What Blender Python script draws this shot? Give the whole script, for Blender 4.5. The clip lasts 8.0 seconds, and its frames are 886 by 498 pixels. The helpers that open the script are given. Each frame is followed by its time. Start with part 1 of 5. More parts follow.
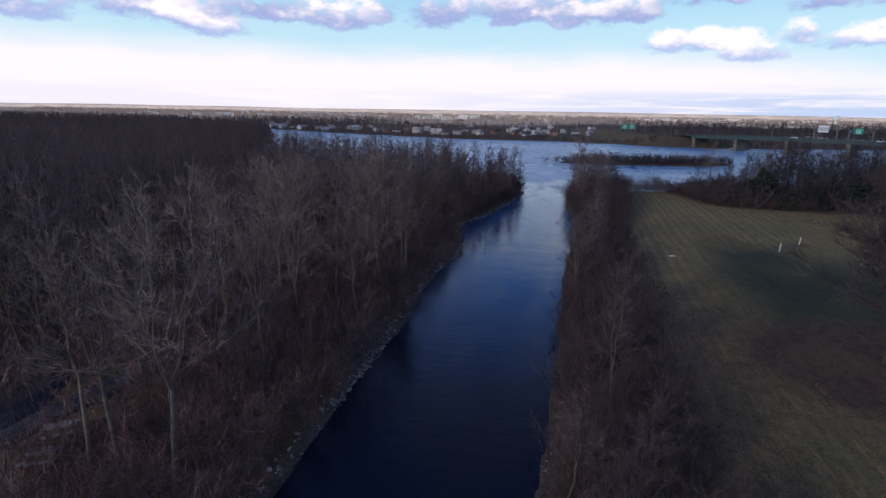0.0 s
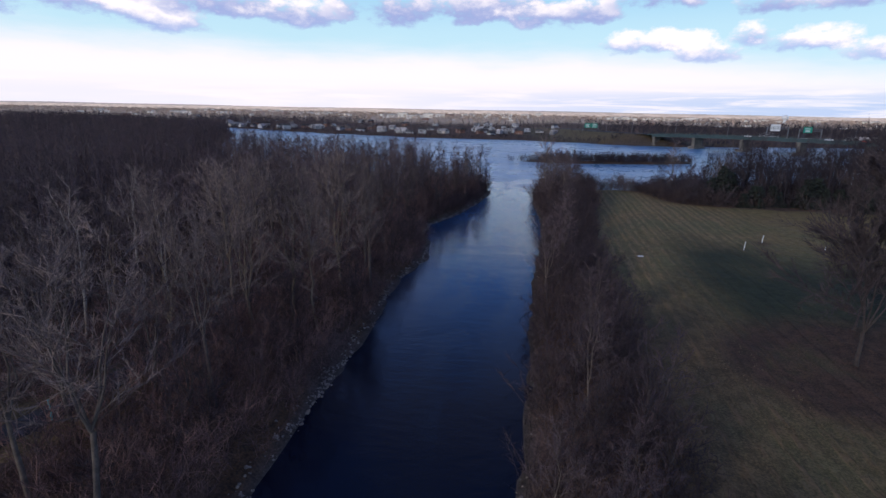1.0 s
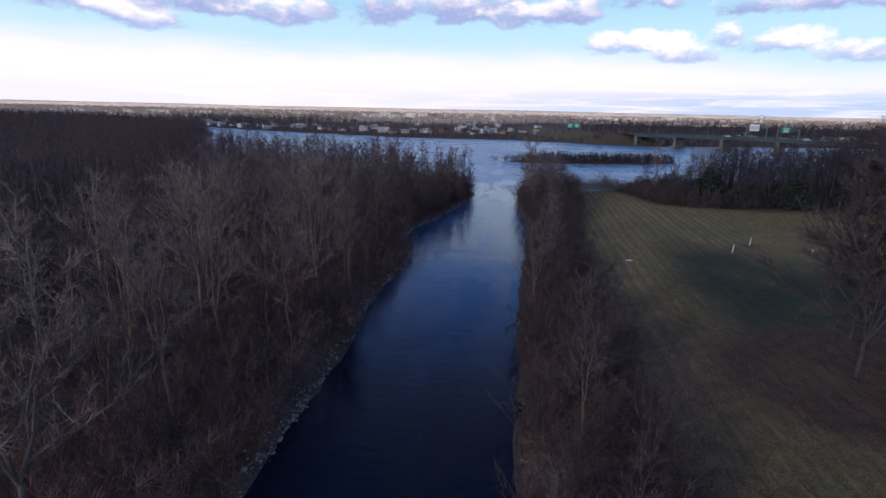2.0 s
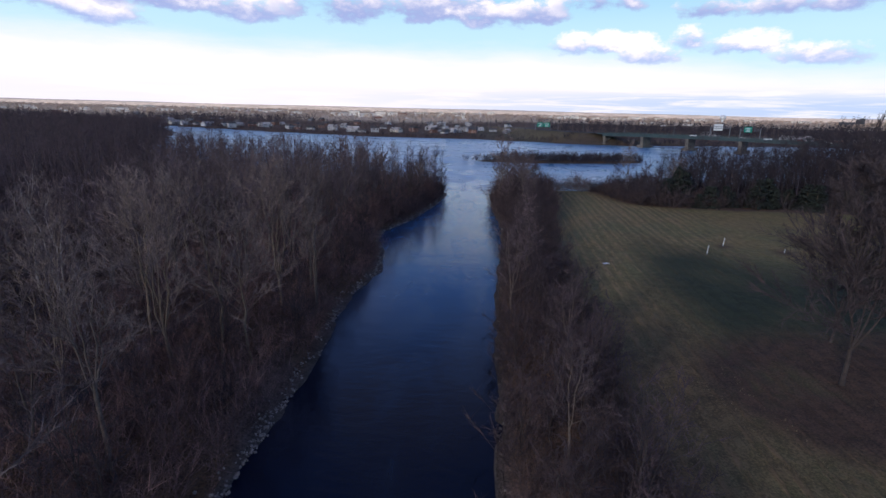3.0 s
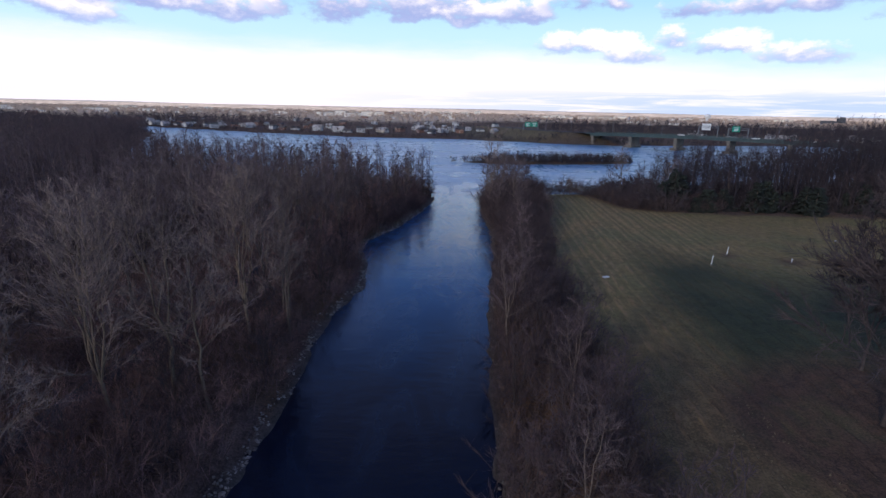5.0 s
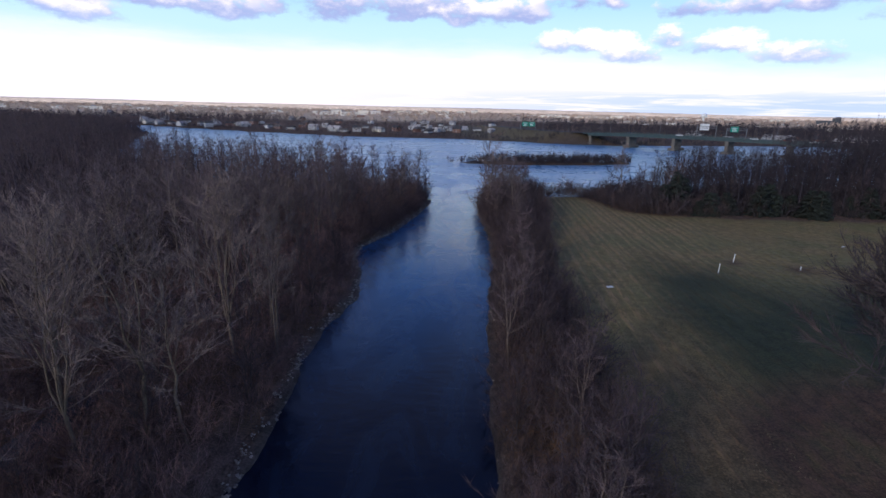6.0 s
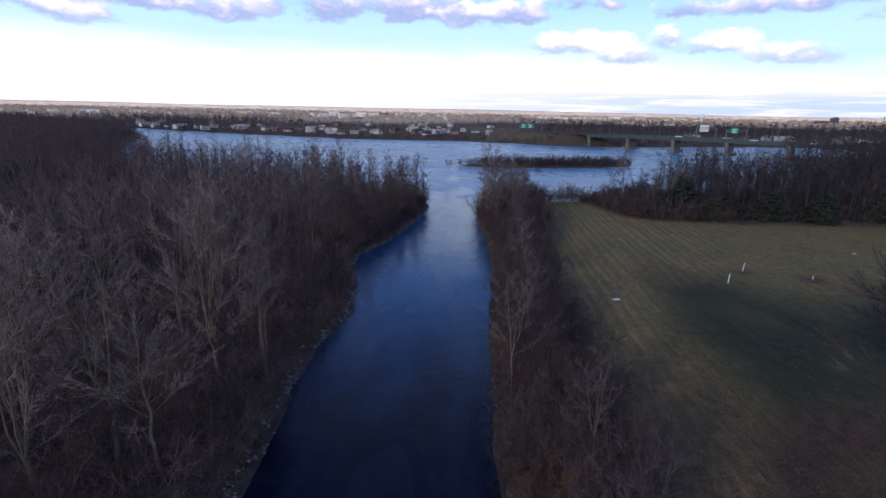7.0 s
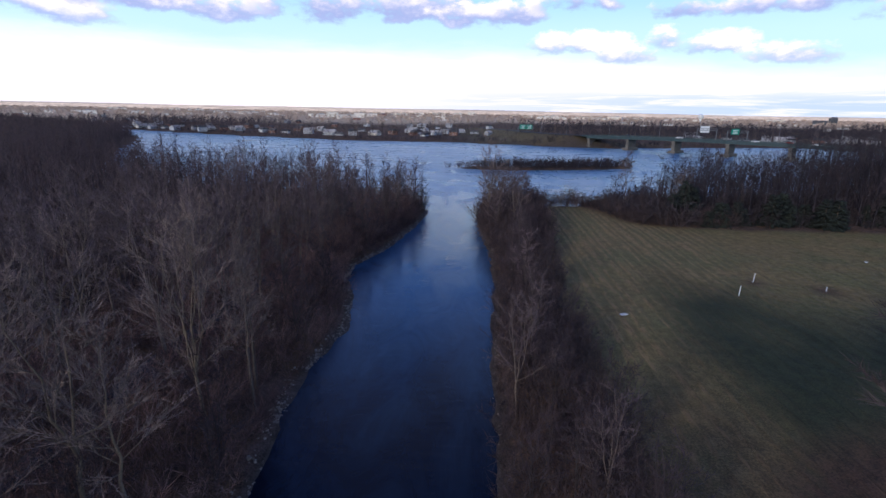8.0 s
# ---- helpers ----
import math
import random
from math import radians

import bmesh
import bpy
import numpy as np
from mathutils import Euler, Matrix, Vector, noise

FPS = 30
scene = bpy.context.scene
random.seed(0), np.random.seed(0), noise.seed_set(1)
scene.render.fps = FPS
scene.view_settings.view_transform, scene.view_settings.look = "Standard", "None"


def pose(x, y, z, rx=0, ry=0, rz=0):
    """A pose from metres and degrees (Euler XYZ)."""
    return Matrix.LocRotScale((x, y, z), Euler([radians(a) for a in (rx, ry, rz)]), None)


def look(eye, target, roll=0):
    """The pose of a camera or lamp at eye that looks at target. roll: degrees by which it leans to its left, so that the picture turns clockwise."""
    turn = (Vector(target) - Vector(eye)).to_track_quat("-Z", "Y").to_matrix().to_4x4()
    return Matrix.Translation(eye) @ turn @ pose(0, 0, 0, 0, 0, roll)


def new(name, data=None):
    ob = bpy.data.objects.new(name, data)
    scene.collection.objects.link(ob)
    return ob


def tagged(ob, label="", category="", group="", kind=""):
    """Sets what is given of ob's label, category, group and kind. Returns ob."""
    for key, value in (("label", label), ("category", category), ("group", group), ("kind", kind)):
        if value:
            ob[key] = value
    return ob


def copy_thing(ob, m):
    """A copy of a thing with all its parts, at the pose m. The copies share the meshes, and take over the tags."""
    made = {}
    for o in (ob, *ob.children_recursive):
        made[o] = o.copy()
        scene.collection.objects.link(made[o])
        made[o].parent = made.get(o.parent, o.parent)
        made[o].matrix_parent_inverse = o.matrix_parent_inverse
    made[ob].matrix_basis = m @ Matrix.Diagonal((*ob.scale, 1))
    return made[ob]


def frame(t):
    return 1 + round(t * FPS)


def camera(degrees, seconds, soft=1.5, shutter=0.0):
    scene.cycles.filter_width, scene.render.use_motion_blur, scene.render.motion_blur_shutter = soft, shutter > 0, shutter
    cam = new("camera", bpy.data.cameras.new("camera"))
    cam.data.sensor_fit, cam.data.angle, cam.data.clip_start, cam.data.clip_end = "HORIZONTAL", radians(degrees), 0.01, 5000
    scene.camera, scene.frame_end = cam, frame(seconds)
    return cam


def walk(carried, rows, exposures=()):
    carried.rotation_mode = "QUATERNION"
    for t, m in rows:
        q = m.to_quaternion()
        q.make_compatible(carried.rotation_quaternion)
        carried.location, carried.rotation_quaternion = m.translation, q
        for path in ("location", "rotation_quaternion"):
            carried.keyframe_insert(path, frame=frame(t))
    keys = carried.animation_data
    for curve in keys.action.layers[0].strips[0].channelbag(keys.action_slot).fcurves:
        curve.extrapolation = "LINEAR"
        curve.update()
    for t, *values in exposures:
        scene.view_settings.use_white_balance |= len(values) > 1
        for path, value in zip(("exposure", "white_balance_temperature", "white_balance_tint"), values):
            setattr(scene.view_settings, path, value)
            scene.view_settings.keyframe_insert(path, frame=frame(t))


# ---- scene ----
cam = camera(82.6, 8.0, soft=1.5)
PATH = [
    (0, (0.852, 0.501, 23.126), (0.516, 2.402, 22.604), 1.0),
    (0.5, (0.697, 1.946, 23.063), (0.394, 3.853, 22.54), 1.0),
    (1, (0.536, 3.497, 23.076), (0.329, 5.416, 22.552), 1.1),
    (2.5, (0.093, 7.98, 23.238), (-0.014, 9.906, 22.713), 1.3),
    (3, (-0.051, 9.646, 23.215), (-0.082, 11.575, 22.689), 1.4),
    (3.5, (-0.08, 11.215, 23.278), (-0.082, 13.144, 22.751), 1.4),
    (4, (-0.14, 12.742, 23.362), (-0.134, 14.671, 22.836), 1.5),
    (4.5, (-0.134, 14.218, 23.438), (-0.124, 16.148, 22.912), 1.3),
    (6, (-0.204, 18.914, 24.082), (-0.174, 20.842, 23.551), 1.4),
    (6.5, (-0.223, 20.523, 24.293), (-0.191, 22.452, 23.766), 1.2),
    (7, (-0.256, 22.006, 24.59), (-0.22, 23.935, 24.064), 1.2),
    (7.5, (-0.275, 23.584, 24.957), (-0.238, 25.513, 24.431), 1.2),
    (8, (-0.261, 25.154, 25.327), (-0.221, 27.083, 24.802), 1.1),
]
walk(cam, [(t, look(e, g, r)) for t, e, g, r in PATH], exposures=((0.0, -0.18, 6050, 10), (2.5, -0.10, 6050, 10), (5.0, -0.02, 6050, 10), (8.0, 0.06, 6050, 10)))

# ---- light ----
SUN_AZ, SUN_EL = -142.0, 19.0        # degrees from +y towards +x, and above the horizon


class Nodes:
    """Short hand for building node trees."""

    def __init__(self, tree):
        self.t, self.n, self.l = tree, tree.nodes, tree.links
        self.n.clear()

    def add(self, kind):
        return self.n.new(kind)

    def put(self, sock, v):
        if isinstance(v, bpy.types.NodeSocket):
            self.l.new(v, sock)
        elif isinstance(v, tuple) and len(v) == 3 and sock.type == "RGBA":
            sock.default_value = (*v, 1)
        else:
            sock.default_value = v

    def math(self, op, a, b=0.0, c=0.0, clamp=False):
        nd = self.add("ShaderNodeMath")
        nd.operation, nd.use_clamp = op, clamp
        for s, v in zip(nd.inputs, (a, b, c)):
            self.put(s, v)
        return nd.outputs[0]

    def mix(self, f, a, b, blend="MIX"):
        nd = self.add("ShaderNodeMix")
        nd.data_type, nd.blend_type, nd.clamp_factor = "RGBA", blend, True
        self.put(nd.inputs[0], f)
        self.put(nd.inputs[6], a)
        self.put(nd.inputs[7], b)
        return nd.outputs[2]

    def ramp(self, v, lo, hi, to0=0.0, to1=1.0, smooth=True):
        nd = self.add("ShaderNodeMapRange")
        nd.interpolation_type = "SMOOTHSTEP" if smooth else "LINEAR"
        for s, x in zip(nd.inputs, (v, lo, hi, to0, to1)):
            self.put(s, x)
        return nd.outputs[0]

    def noise(self, vec, scale, detail=4.0, rough=0.55, dist=0.0):
        nd = self.add("ShaderNodeTexNoise")
        if vec is not None:
            self.put(nd.inputs["Vector"], vec)
        for k, v in (("Scale", scale), ("Detail", detail), ("Roughness", rough), ("Distortion", dist)):
            self.put(nd.inputs[k], v)
        return nd.outputs[0]

    def stretch(self, vec, x, y, z):
        nd = self.add("ShaderNodeVectorMath")
        nd.operation = "MULTIPLY"
        self.put(nd.inputs[0], vec)
        nd.inputs[1].default_value = (x, y, z)
        return nd.outputs[0]


def build_world():
    w = bpy.data.worlds.new("sky")
    scene.world = w
    w.use_nodes = True
    g = Nodes(w.node_tree)
    way = g.add("ShaderNodeTexCoord").outputs["Generated"]
    sep = g.add("ShaderNodeSeparateXYZ")
    g.put(sep.inputs[0], way)
    x, y, z = sep.outputs
    az = g.math("MULTIPLY", g.math("ARCTAN2", x, y), 57.2958)
    el = g.math("MULTIPLY", g.math("ARCSINE", z), 57.2958)
    sky = g.add("ShaderNodeTexSky")
    sky.sky_type, sky.sun_disc = "NISHITA", False
    sky.sun_elevation, sky.sun_rotation = radians(SUN_EL), radians(SUN_AZ)
    clear = g.mix(1.0, sky.outputs[0], (0.115, 0.115, 0.115), "MULTIPLY")
    # pale haze and thin cloud low in the sky, clear cyan above it
    soft = g.noise(g.stretch(way, 3, 3, 16), 2.2, 5.0, 0.6)
    low = g.ramp(g.math("ADD", g.math("MULTIPLY_ADD", soft, 2.4, el), g.ramp(az, 4, 40, 0.0, 1.9)), 4.9, 9.0, 1.0, 0.0)
    left = g.ramp(az, -30, 42, 1.0, 0.0)
    cyan = g.mix(g.ramp(el, 7, 13), (0.69, 0.95, 1.04), (0.45, 0.77, 1.0))
    col = g.mix(0.93, clear, cyan)
    col = g.mix(g.math("MULTIPLY", low, g.ramp(left, 0, 0.5, 0.90, 1.0)), col, (1.25, 1.10, 1.08))
    # blue-grey streaks near the horizon, stronger towards the right
    streak = g.noise(g.stretch(way, 2.6, 2.6, 46), 2.0, 5.0, 0.62, 0.4)
    band = g.math("MULTIPLY", g.ramp(el, 3.4, 1.2), g.ramp(az, -22, 34, 0.20, 0.74))
    col = g.mix(g.math("MULTIPLY", g.ramp(streak, 0.30, 0.56), band), col, (0.46, 0.64, 0.96))
    # heaped clouds: azimuth, elevation, half width, half height
    warp = g.math("SUBTRACT", g.noise(g.stretch(way, 1, 1, 1.9), 9.0, 7.0, 0.62), 0.5)
    warp2 = g.math("SUBTRACT", g.noise(g.stretch(way, 1, 1, 1.7), 26.0, 5.0, 0.6), 0.5)
    heaps = ((-49, 8.15, 8.5, 1.9), (-40, 8.65, 6.5, 1.9), (-35, 7.95, 5.4, 1.7), (-28, 9.65, 7, 1.8), (-21, 9.15, 5.6, 1.5), (-10, 10.05, 9, 2.2),
             (-1, 10.45, 7, 2.2), (5, 9.65, 5.6, 1.7), (8.8, 9.85, 3.2, 1.5), (14.6, 10.65, 4.6, 1.3), (11.9, 6.7, 3, 1.4),
             (16, 6.8, 4.4, 1.3), (19.3, 5.9, 4.2, 1.2), (23.2, 7.2, 2, 1.5), (27, 6.5, 4.6, 1.3), (33.8, 5.7, 4.8, 1.3),
             (24.2, 9.75, 3.4, 1.3), (30.5, 9.75, 3.6, 1.3), (36.5, 9.85, 5.4, 1.5), (41, 8.45, 4.2, 1.4),
             (-8, 13.8, 13, 2.4), (15, 13.9, 11, 2.2), (-34, 13.6, 14, 2.4), (38, 13.8, 10, 2.2))
    for a0, e0, w0, h0 in heaps:
        u = g.math("DIVIDE", g.math("SUBTRACT", az, a0), w0)
        v = g.math("DIVIDE", g.math("SUBTRACT", el, e0), h0)
        vb = g.math("ADD", v, g.math("MULTIPLY", g.ramp(v, 0.0, -1.2), -0.5))
        r2 = g.math("ADD", g.math("MULTIPLY", u, u), g.math("MULTIPLY", vb, vb))
        m = g.math("ADD", g.math("SUBTRACT", 1.0, r2), g.math("MULTIPLY_ADD", warp, 5.0, g.math("MULTIPLY", warp2, 2.6)))
        mask = g.ramp(m, -0.15, 1.0)
        lit = g.ramp(g.math("ADD", v, g.math("MULTIPLY_ADD", warp, 3.4, g.math("MULTIPLY", warp2, 1.4))), *((-0.35, 0.95) if e0 > 7.8 else (-0.50, 0.55)))
        shade = g.mix(g.ramp(el, 6.0, 10.0), (0.50, 0.60, 0.92), (0.43, 0.49, 0.80))
        col = g.mix(mask, col, g.mix(lit, shade, (1.30, 1.16, 1.12)))
    # the grey cloud deck overhead
    deck = g.noise(g.stretch(way, 1, 1, 1), 2.6, 6.0, 0.6)
    grey = g.mix(g.ramp(deck, 0.38, 0.62), (0.070, 0.112, 0.33), (0.154, 0.177, 0.325))
    col = g.mix(g.ramp(el, 14.0, 18.5), col, g.mix(g.ramp(deck, 0.42, 0.60), (0.15, 0.35, 1.0), (0.34, 0.48, 0.95)))
    col = g.mix(g.ramp(el, 17.0, 36.0), col, grey)
    bg = g.add("ShaderNodeBackground")
    g.put(bg.inputs[0], col)
    bg.inputs[1].default_value = SKY
    out = g.add("ShaderNodeOutputWorld")
    g.l.new(bg.outputs[0], out.inputs[0])


SKY = 1.0
build_world()
sun = new("sun", bpy.data.lights.new("sun", "SUN"))
sun.data.energy, sun.data.angle, sun.data.color = 1.75, radians(7), (1.0, 0.90, 0.80)
sa, se = radians(SUN_AZ), radians(SUN_EL)
sun.matrix_world = look((math.sin(sa) * math.cos(se) * 100, math.cos(sa) * math.cos(se) * 100, math.sin(se) * 100), (0, 0, 0))


# ---- materials ----
def material(name, dark, light, scale=3.0, rough=0.8, bump=0.0, fine=8.0, metal=0.0, vary=0.0, island=0.0, space="Object", spec=0.5):
    """Two colours mixed by noise at two scales, with relief; vary: by object, island: by loose piece."""
    m = bpy.data.materials.new(name)
    m.use_nodes = True
    g = Nodes(m.node_tree)
    vec = g.add("ShaderNodeTexCoord").outputs[space] if space == "Object" else g.add("ShaderNodeNewGeometry").outputs["Position"]
    n1, n2 = g.noise(vec, scale, 5.0), g.noise(vec, scale * fine, 4.0)
    f = g.ramp(g.math("MULTIPLY_ADD", n2, 0.45, g.math("MULTIPLY", n1, 0.65)), 0.35, 0.75)
    col = g.mix(f, dark, light)
    if vary:
        r = g.add("ShaderNodeObjectInfo").outputs["Random"]
        col = g.mix(1.0, col, g.mix(r, (1 - vary,) * 3, (1 + vary, 1 + vary * 0.85, 1 + vary * 0.75)), "MULTIPLY")
    if island:
        r = g.add("ShaderNodeNewGeometry").outputs["Random Per Island"]
        col = g.mix(1.0, col, g.mix(r, (1 - island,) * 3, (1 + island, 1 + island * 0.8, 1 + island * 0.65)), "MULTIPLY")
    b = g.add("ShaderNodeBsdfPrincipled")
    g.put(b.inputs["Base Color"], col)
    g.put(b.inputs["Roughness"], g.ramp(n2, 0.3, 0.7, max(rough - 0.1, 0.02), min(rough + 0.1, 1), False))
    b.inputs["Metallic"].default_value = metal
    b.inputs["Specular IOR Level"].default_value = spec
    if bump:
        bp = g.add("ShaderNodeBump")
        bp.inputs["Strength"].default_value, bp.inputs["Distance"].default_value = 0.6, bump
        g.put(bp.inputs["Height"], g.math("MULTIPLY_ADD", n2, 0.4, n1))
        g.put(b.inputs["Normal"], bp.outputs[0])
    g.l.new(b.outputs[0], g.add("ShaderNodeOutputMaterial").inputs[0])
    return m


def water_material():
    m = bpy.data.materials.new("river_water")
    m.use_nodes = True
    g = Nodes(m.node_tree)
    pos = g.add("ShaderNodeNewGeometry").outputs["Position"]
    sep = g.add("ShaderNodeSeparateXYZ")
    g.put(sep.inputs[0], pos)
    ripple = g.noise(g.stretch(pos, 0.55, 1.0, 1), 1.3, 5.0, 0.62, 0.3)
    swell = g.noise(g.stretch(pos, 0.25, 0.7, 1), 0.16, 4.0, 0.6, 0.6)
    streaks = g.noise(g.stretch(pos, 0.05, 0.25, 1), 0.5, 4.0, 0.6, 0.8)
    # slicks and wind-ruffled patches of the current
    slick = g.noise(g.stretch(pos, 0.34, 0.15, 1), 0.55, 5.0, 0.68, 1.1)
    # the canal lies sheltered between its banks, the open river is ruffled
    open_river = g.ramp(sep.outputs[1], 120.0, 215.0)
    # patchy mask for sky reflection painted into the canal's base colour
    painted_sheen = g.ramp(g.math("MULTIPLY_ADD", slick, 70.0, sep.outputs[1]), 75.0, 190.0)
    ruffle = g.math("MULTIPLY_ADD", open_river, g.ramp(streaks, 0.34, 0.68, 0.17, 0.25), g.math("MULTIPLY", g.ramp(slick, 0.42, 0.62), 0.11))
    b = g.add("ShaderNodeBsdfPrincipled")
    sheen_tint = g.mix(painted_sheen, (0.0008, 0.0045, 0.016), (0.056, 0.128, 0.235))
    # river base colour is raised as well, imitating the bright sky it mirrors
    g.put(b.inputs["Base Color"], g.mix(open_river, sheen_tint, g.mix(g.ramp(streaks, 0.36, 0.64), (0.092, 0.205, 0.355), (0.140, 0.280, 0.460))))
    g.put(b.inputs["Roughness"], g.math("ADD", ruffle, 0.07))
    b.inputs["IOR"].default_value = 1.333
    bp = g.add("ShaderNodeBump")
    g.put(bp.inputs["Strength"], g.math("MULTIPLY_ADD", open_river, -0.04, 0.32))
    bp.inputs["Distance"].default_value = 0.12
    g.put(bp.inputs["Height"], g.math("MULTIPLY_ADD", ripple, 0.5, g.math("MULTIPLY", swell, g.math("MULTIPLY_ADD", open_river, -1.15, 1.5))))
    g.put(b.inputs["Normal"], bp.outputs[0])
    g.l.new(b.outputs[0], g.add("ShaderNodeOutputMaterial").inputs[0])
    return m


def ground_material():
    m = bpy.data.materials.new("ground_cover")
    m.use_nodes = True
    g = Nodes(m.node_tree)
    pos = g.add("ShaderNodeNewGeometry").outputs["Position"]

    def at(name):
        nd = g.add("ShaderNodeAttribute")
        nd.attribute_name = name
        return nd.outputs["Fac"]

    n1, n2, n3 = g.noise(pos, 0.11, 5.0), g.noise(pos, 0.9, 5.0), g.noise(pos, 6.0, 4.0)
    fine = g.ramp(g.math("MULTIPLY_ADD", n3, 0.6, g.math("MULTIPLY", n2, 0.4)), 0.36, 0.66)
    litter = g.mix(fine, (0.060, 0.041, 0.034), (0.195, 0.125, 0.094))
    litter = g.mix(g.ramp(n1, 0.40, 0.62), litter, g.mix(fine, (0.055, 0.040, 0.028), (0.17, 0.094, 0.048)))
    # the meadow: olive grass, straw-coloured mowing rows, a greener patch, shade painted in
    rows = g.add("ShaderNodeTexWave")
    rows.wave_type, rows.bands_direction, rows.wave_profile = "BANDS", "X", "SIN"
    turn = g.add("ShaderNodeVectorRotate")
    turn.rotation_type = "Z_AXIS"
    g.put(turn.inputs["Vector"], pos)
    turn.inputs["Angle"].default_value = radians(4.5)
    g.put(rows.inputs["Vector"], g.stretch(turn.outputs[0], 1, 0.035, 1))
    for k, v in (("Scale", 0.19), ("Distortion", 5.5), ("Detail", 5.0), ("Detail Scale", 3.2)):
        rows.inputs[k].default_value = v
    blade = g.noise(g.stretch(turn.outputs[0], 1.0, 0.30, 1), 2.2, 6.0, 0.70)
    straw = g.math("MULTIPLY", g.ramp(rows.outputs["Fac"], 0.35, 0.85), g.ramp(blade, 0.42, 0.60))
    grass = g.mix(fine, (0.100, 0.092, 0.036), (0.245, 0.208, 0.090))
    grass = g.mix(g.ramp(n1, 0.36, 0.62), grass, g.mix(fine, (0.132, 0.100, 0.042), (0.312, 0.230, 0.100)))
    grass = g.mix(g.math("MULTIPLY", straw, g.math("MULTIPLY", at("rows"), 0.60)), grass, (0.40, 0.262, 0.132))
    furrow = g.math("MULTIPLY", g.ramp(rows.outputs["Fac"], 0.38, 0.10), g.math("MULTIPLY", at("rows"), g.ramp(blade, 0.40, 0.60, 0.05, 0.38)))
    grass = g.mix(furrow, grass, g.mix(fine, (0.045, 0.036, 0.018), (0.110, 0.085, 0.042)))
    shade_mix = g.math("MULTIPLY", at("shaded_green"), g.ramp(g.math("MULTIPLY_ADD", n2, 0.35, n1), 0.42, 0.74, 0.72, 1.0))
    grass = g.mix(shade_mix, grass, g.mix(fine, (0.021, 0.028, 0.016), (0.056, 0.066, 0.034)))
    col = g.mix(at("meadow"), litter, grass)
    red = g.mix(fine, (0.041, 0.026, 0.020), (0.126, 0.072, 0.049))
    col = g.mix(g.math("MULTIPLY", at("leaves"), g.ramp(g.math("MULTIPLY_ADD", n2, 0.4, n1), 0.45, 0.75, 0.35, 0.95)), col, red)
    far = g.mix(fine, (0.075, 0.062, 0.036), (0.18, 0.145, 0.085))
    col = g.mix(at("distance"), col, far)
    # sunlight on the town's ground, painted as a pale tan base
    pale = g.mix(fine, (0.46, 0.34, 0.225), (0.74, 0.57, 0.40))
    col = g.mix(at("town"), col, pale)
    mud = g.mix(fine, (0.048, 0.041, 0.034), (0.118, 0.100, 0.083))
    col = g.mix(at("shore"), col, mud)
    b = g.add("ShaderNodeBsdfPrincipled")
    g.put(b.inputs["Base Color"], col)
    b.inputs["Roughness"].default_value = 0.95
    b.inputs["Specular IOR Level"].default_value = 0.2
    bp = g.add("ShaderNodeBump")
    bp.inputs["Strength"].default_value, bp.inputs["Distance"].default_value = 0.8, 0.25
    g.put(bp.inputs["Height"], g.math("MULTIPLY_ADD", straw, 0.6, g.math("MULTIPLY_ADD", n3, 0.35, n2)))
    g.put(b.inputs["Normal"], bp.outputs[0])
    g.l.new(b.outputs[0], g.add("ShaderNodeOutputMaterial").inputs[0])
    return m


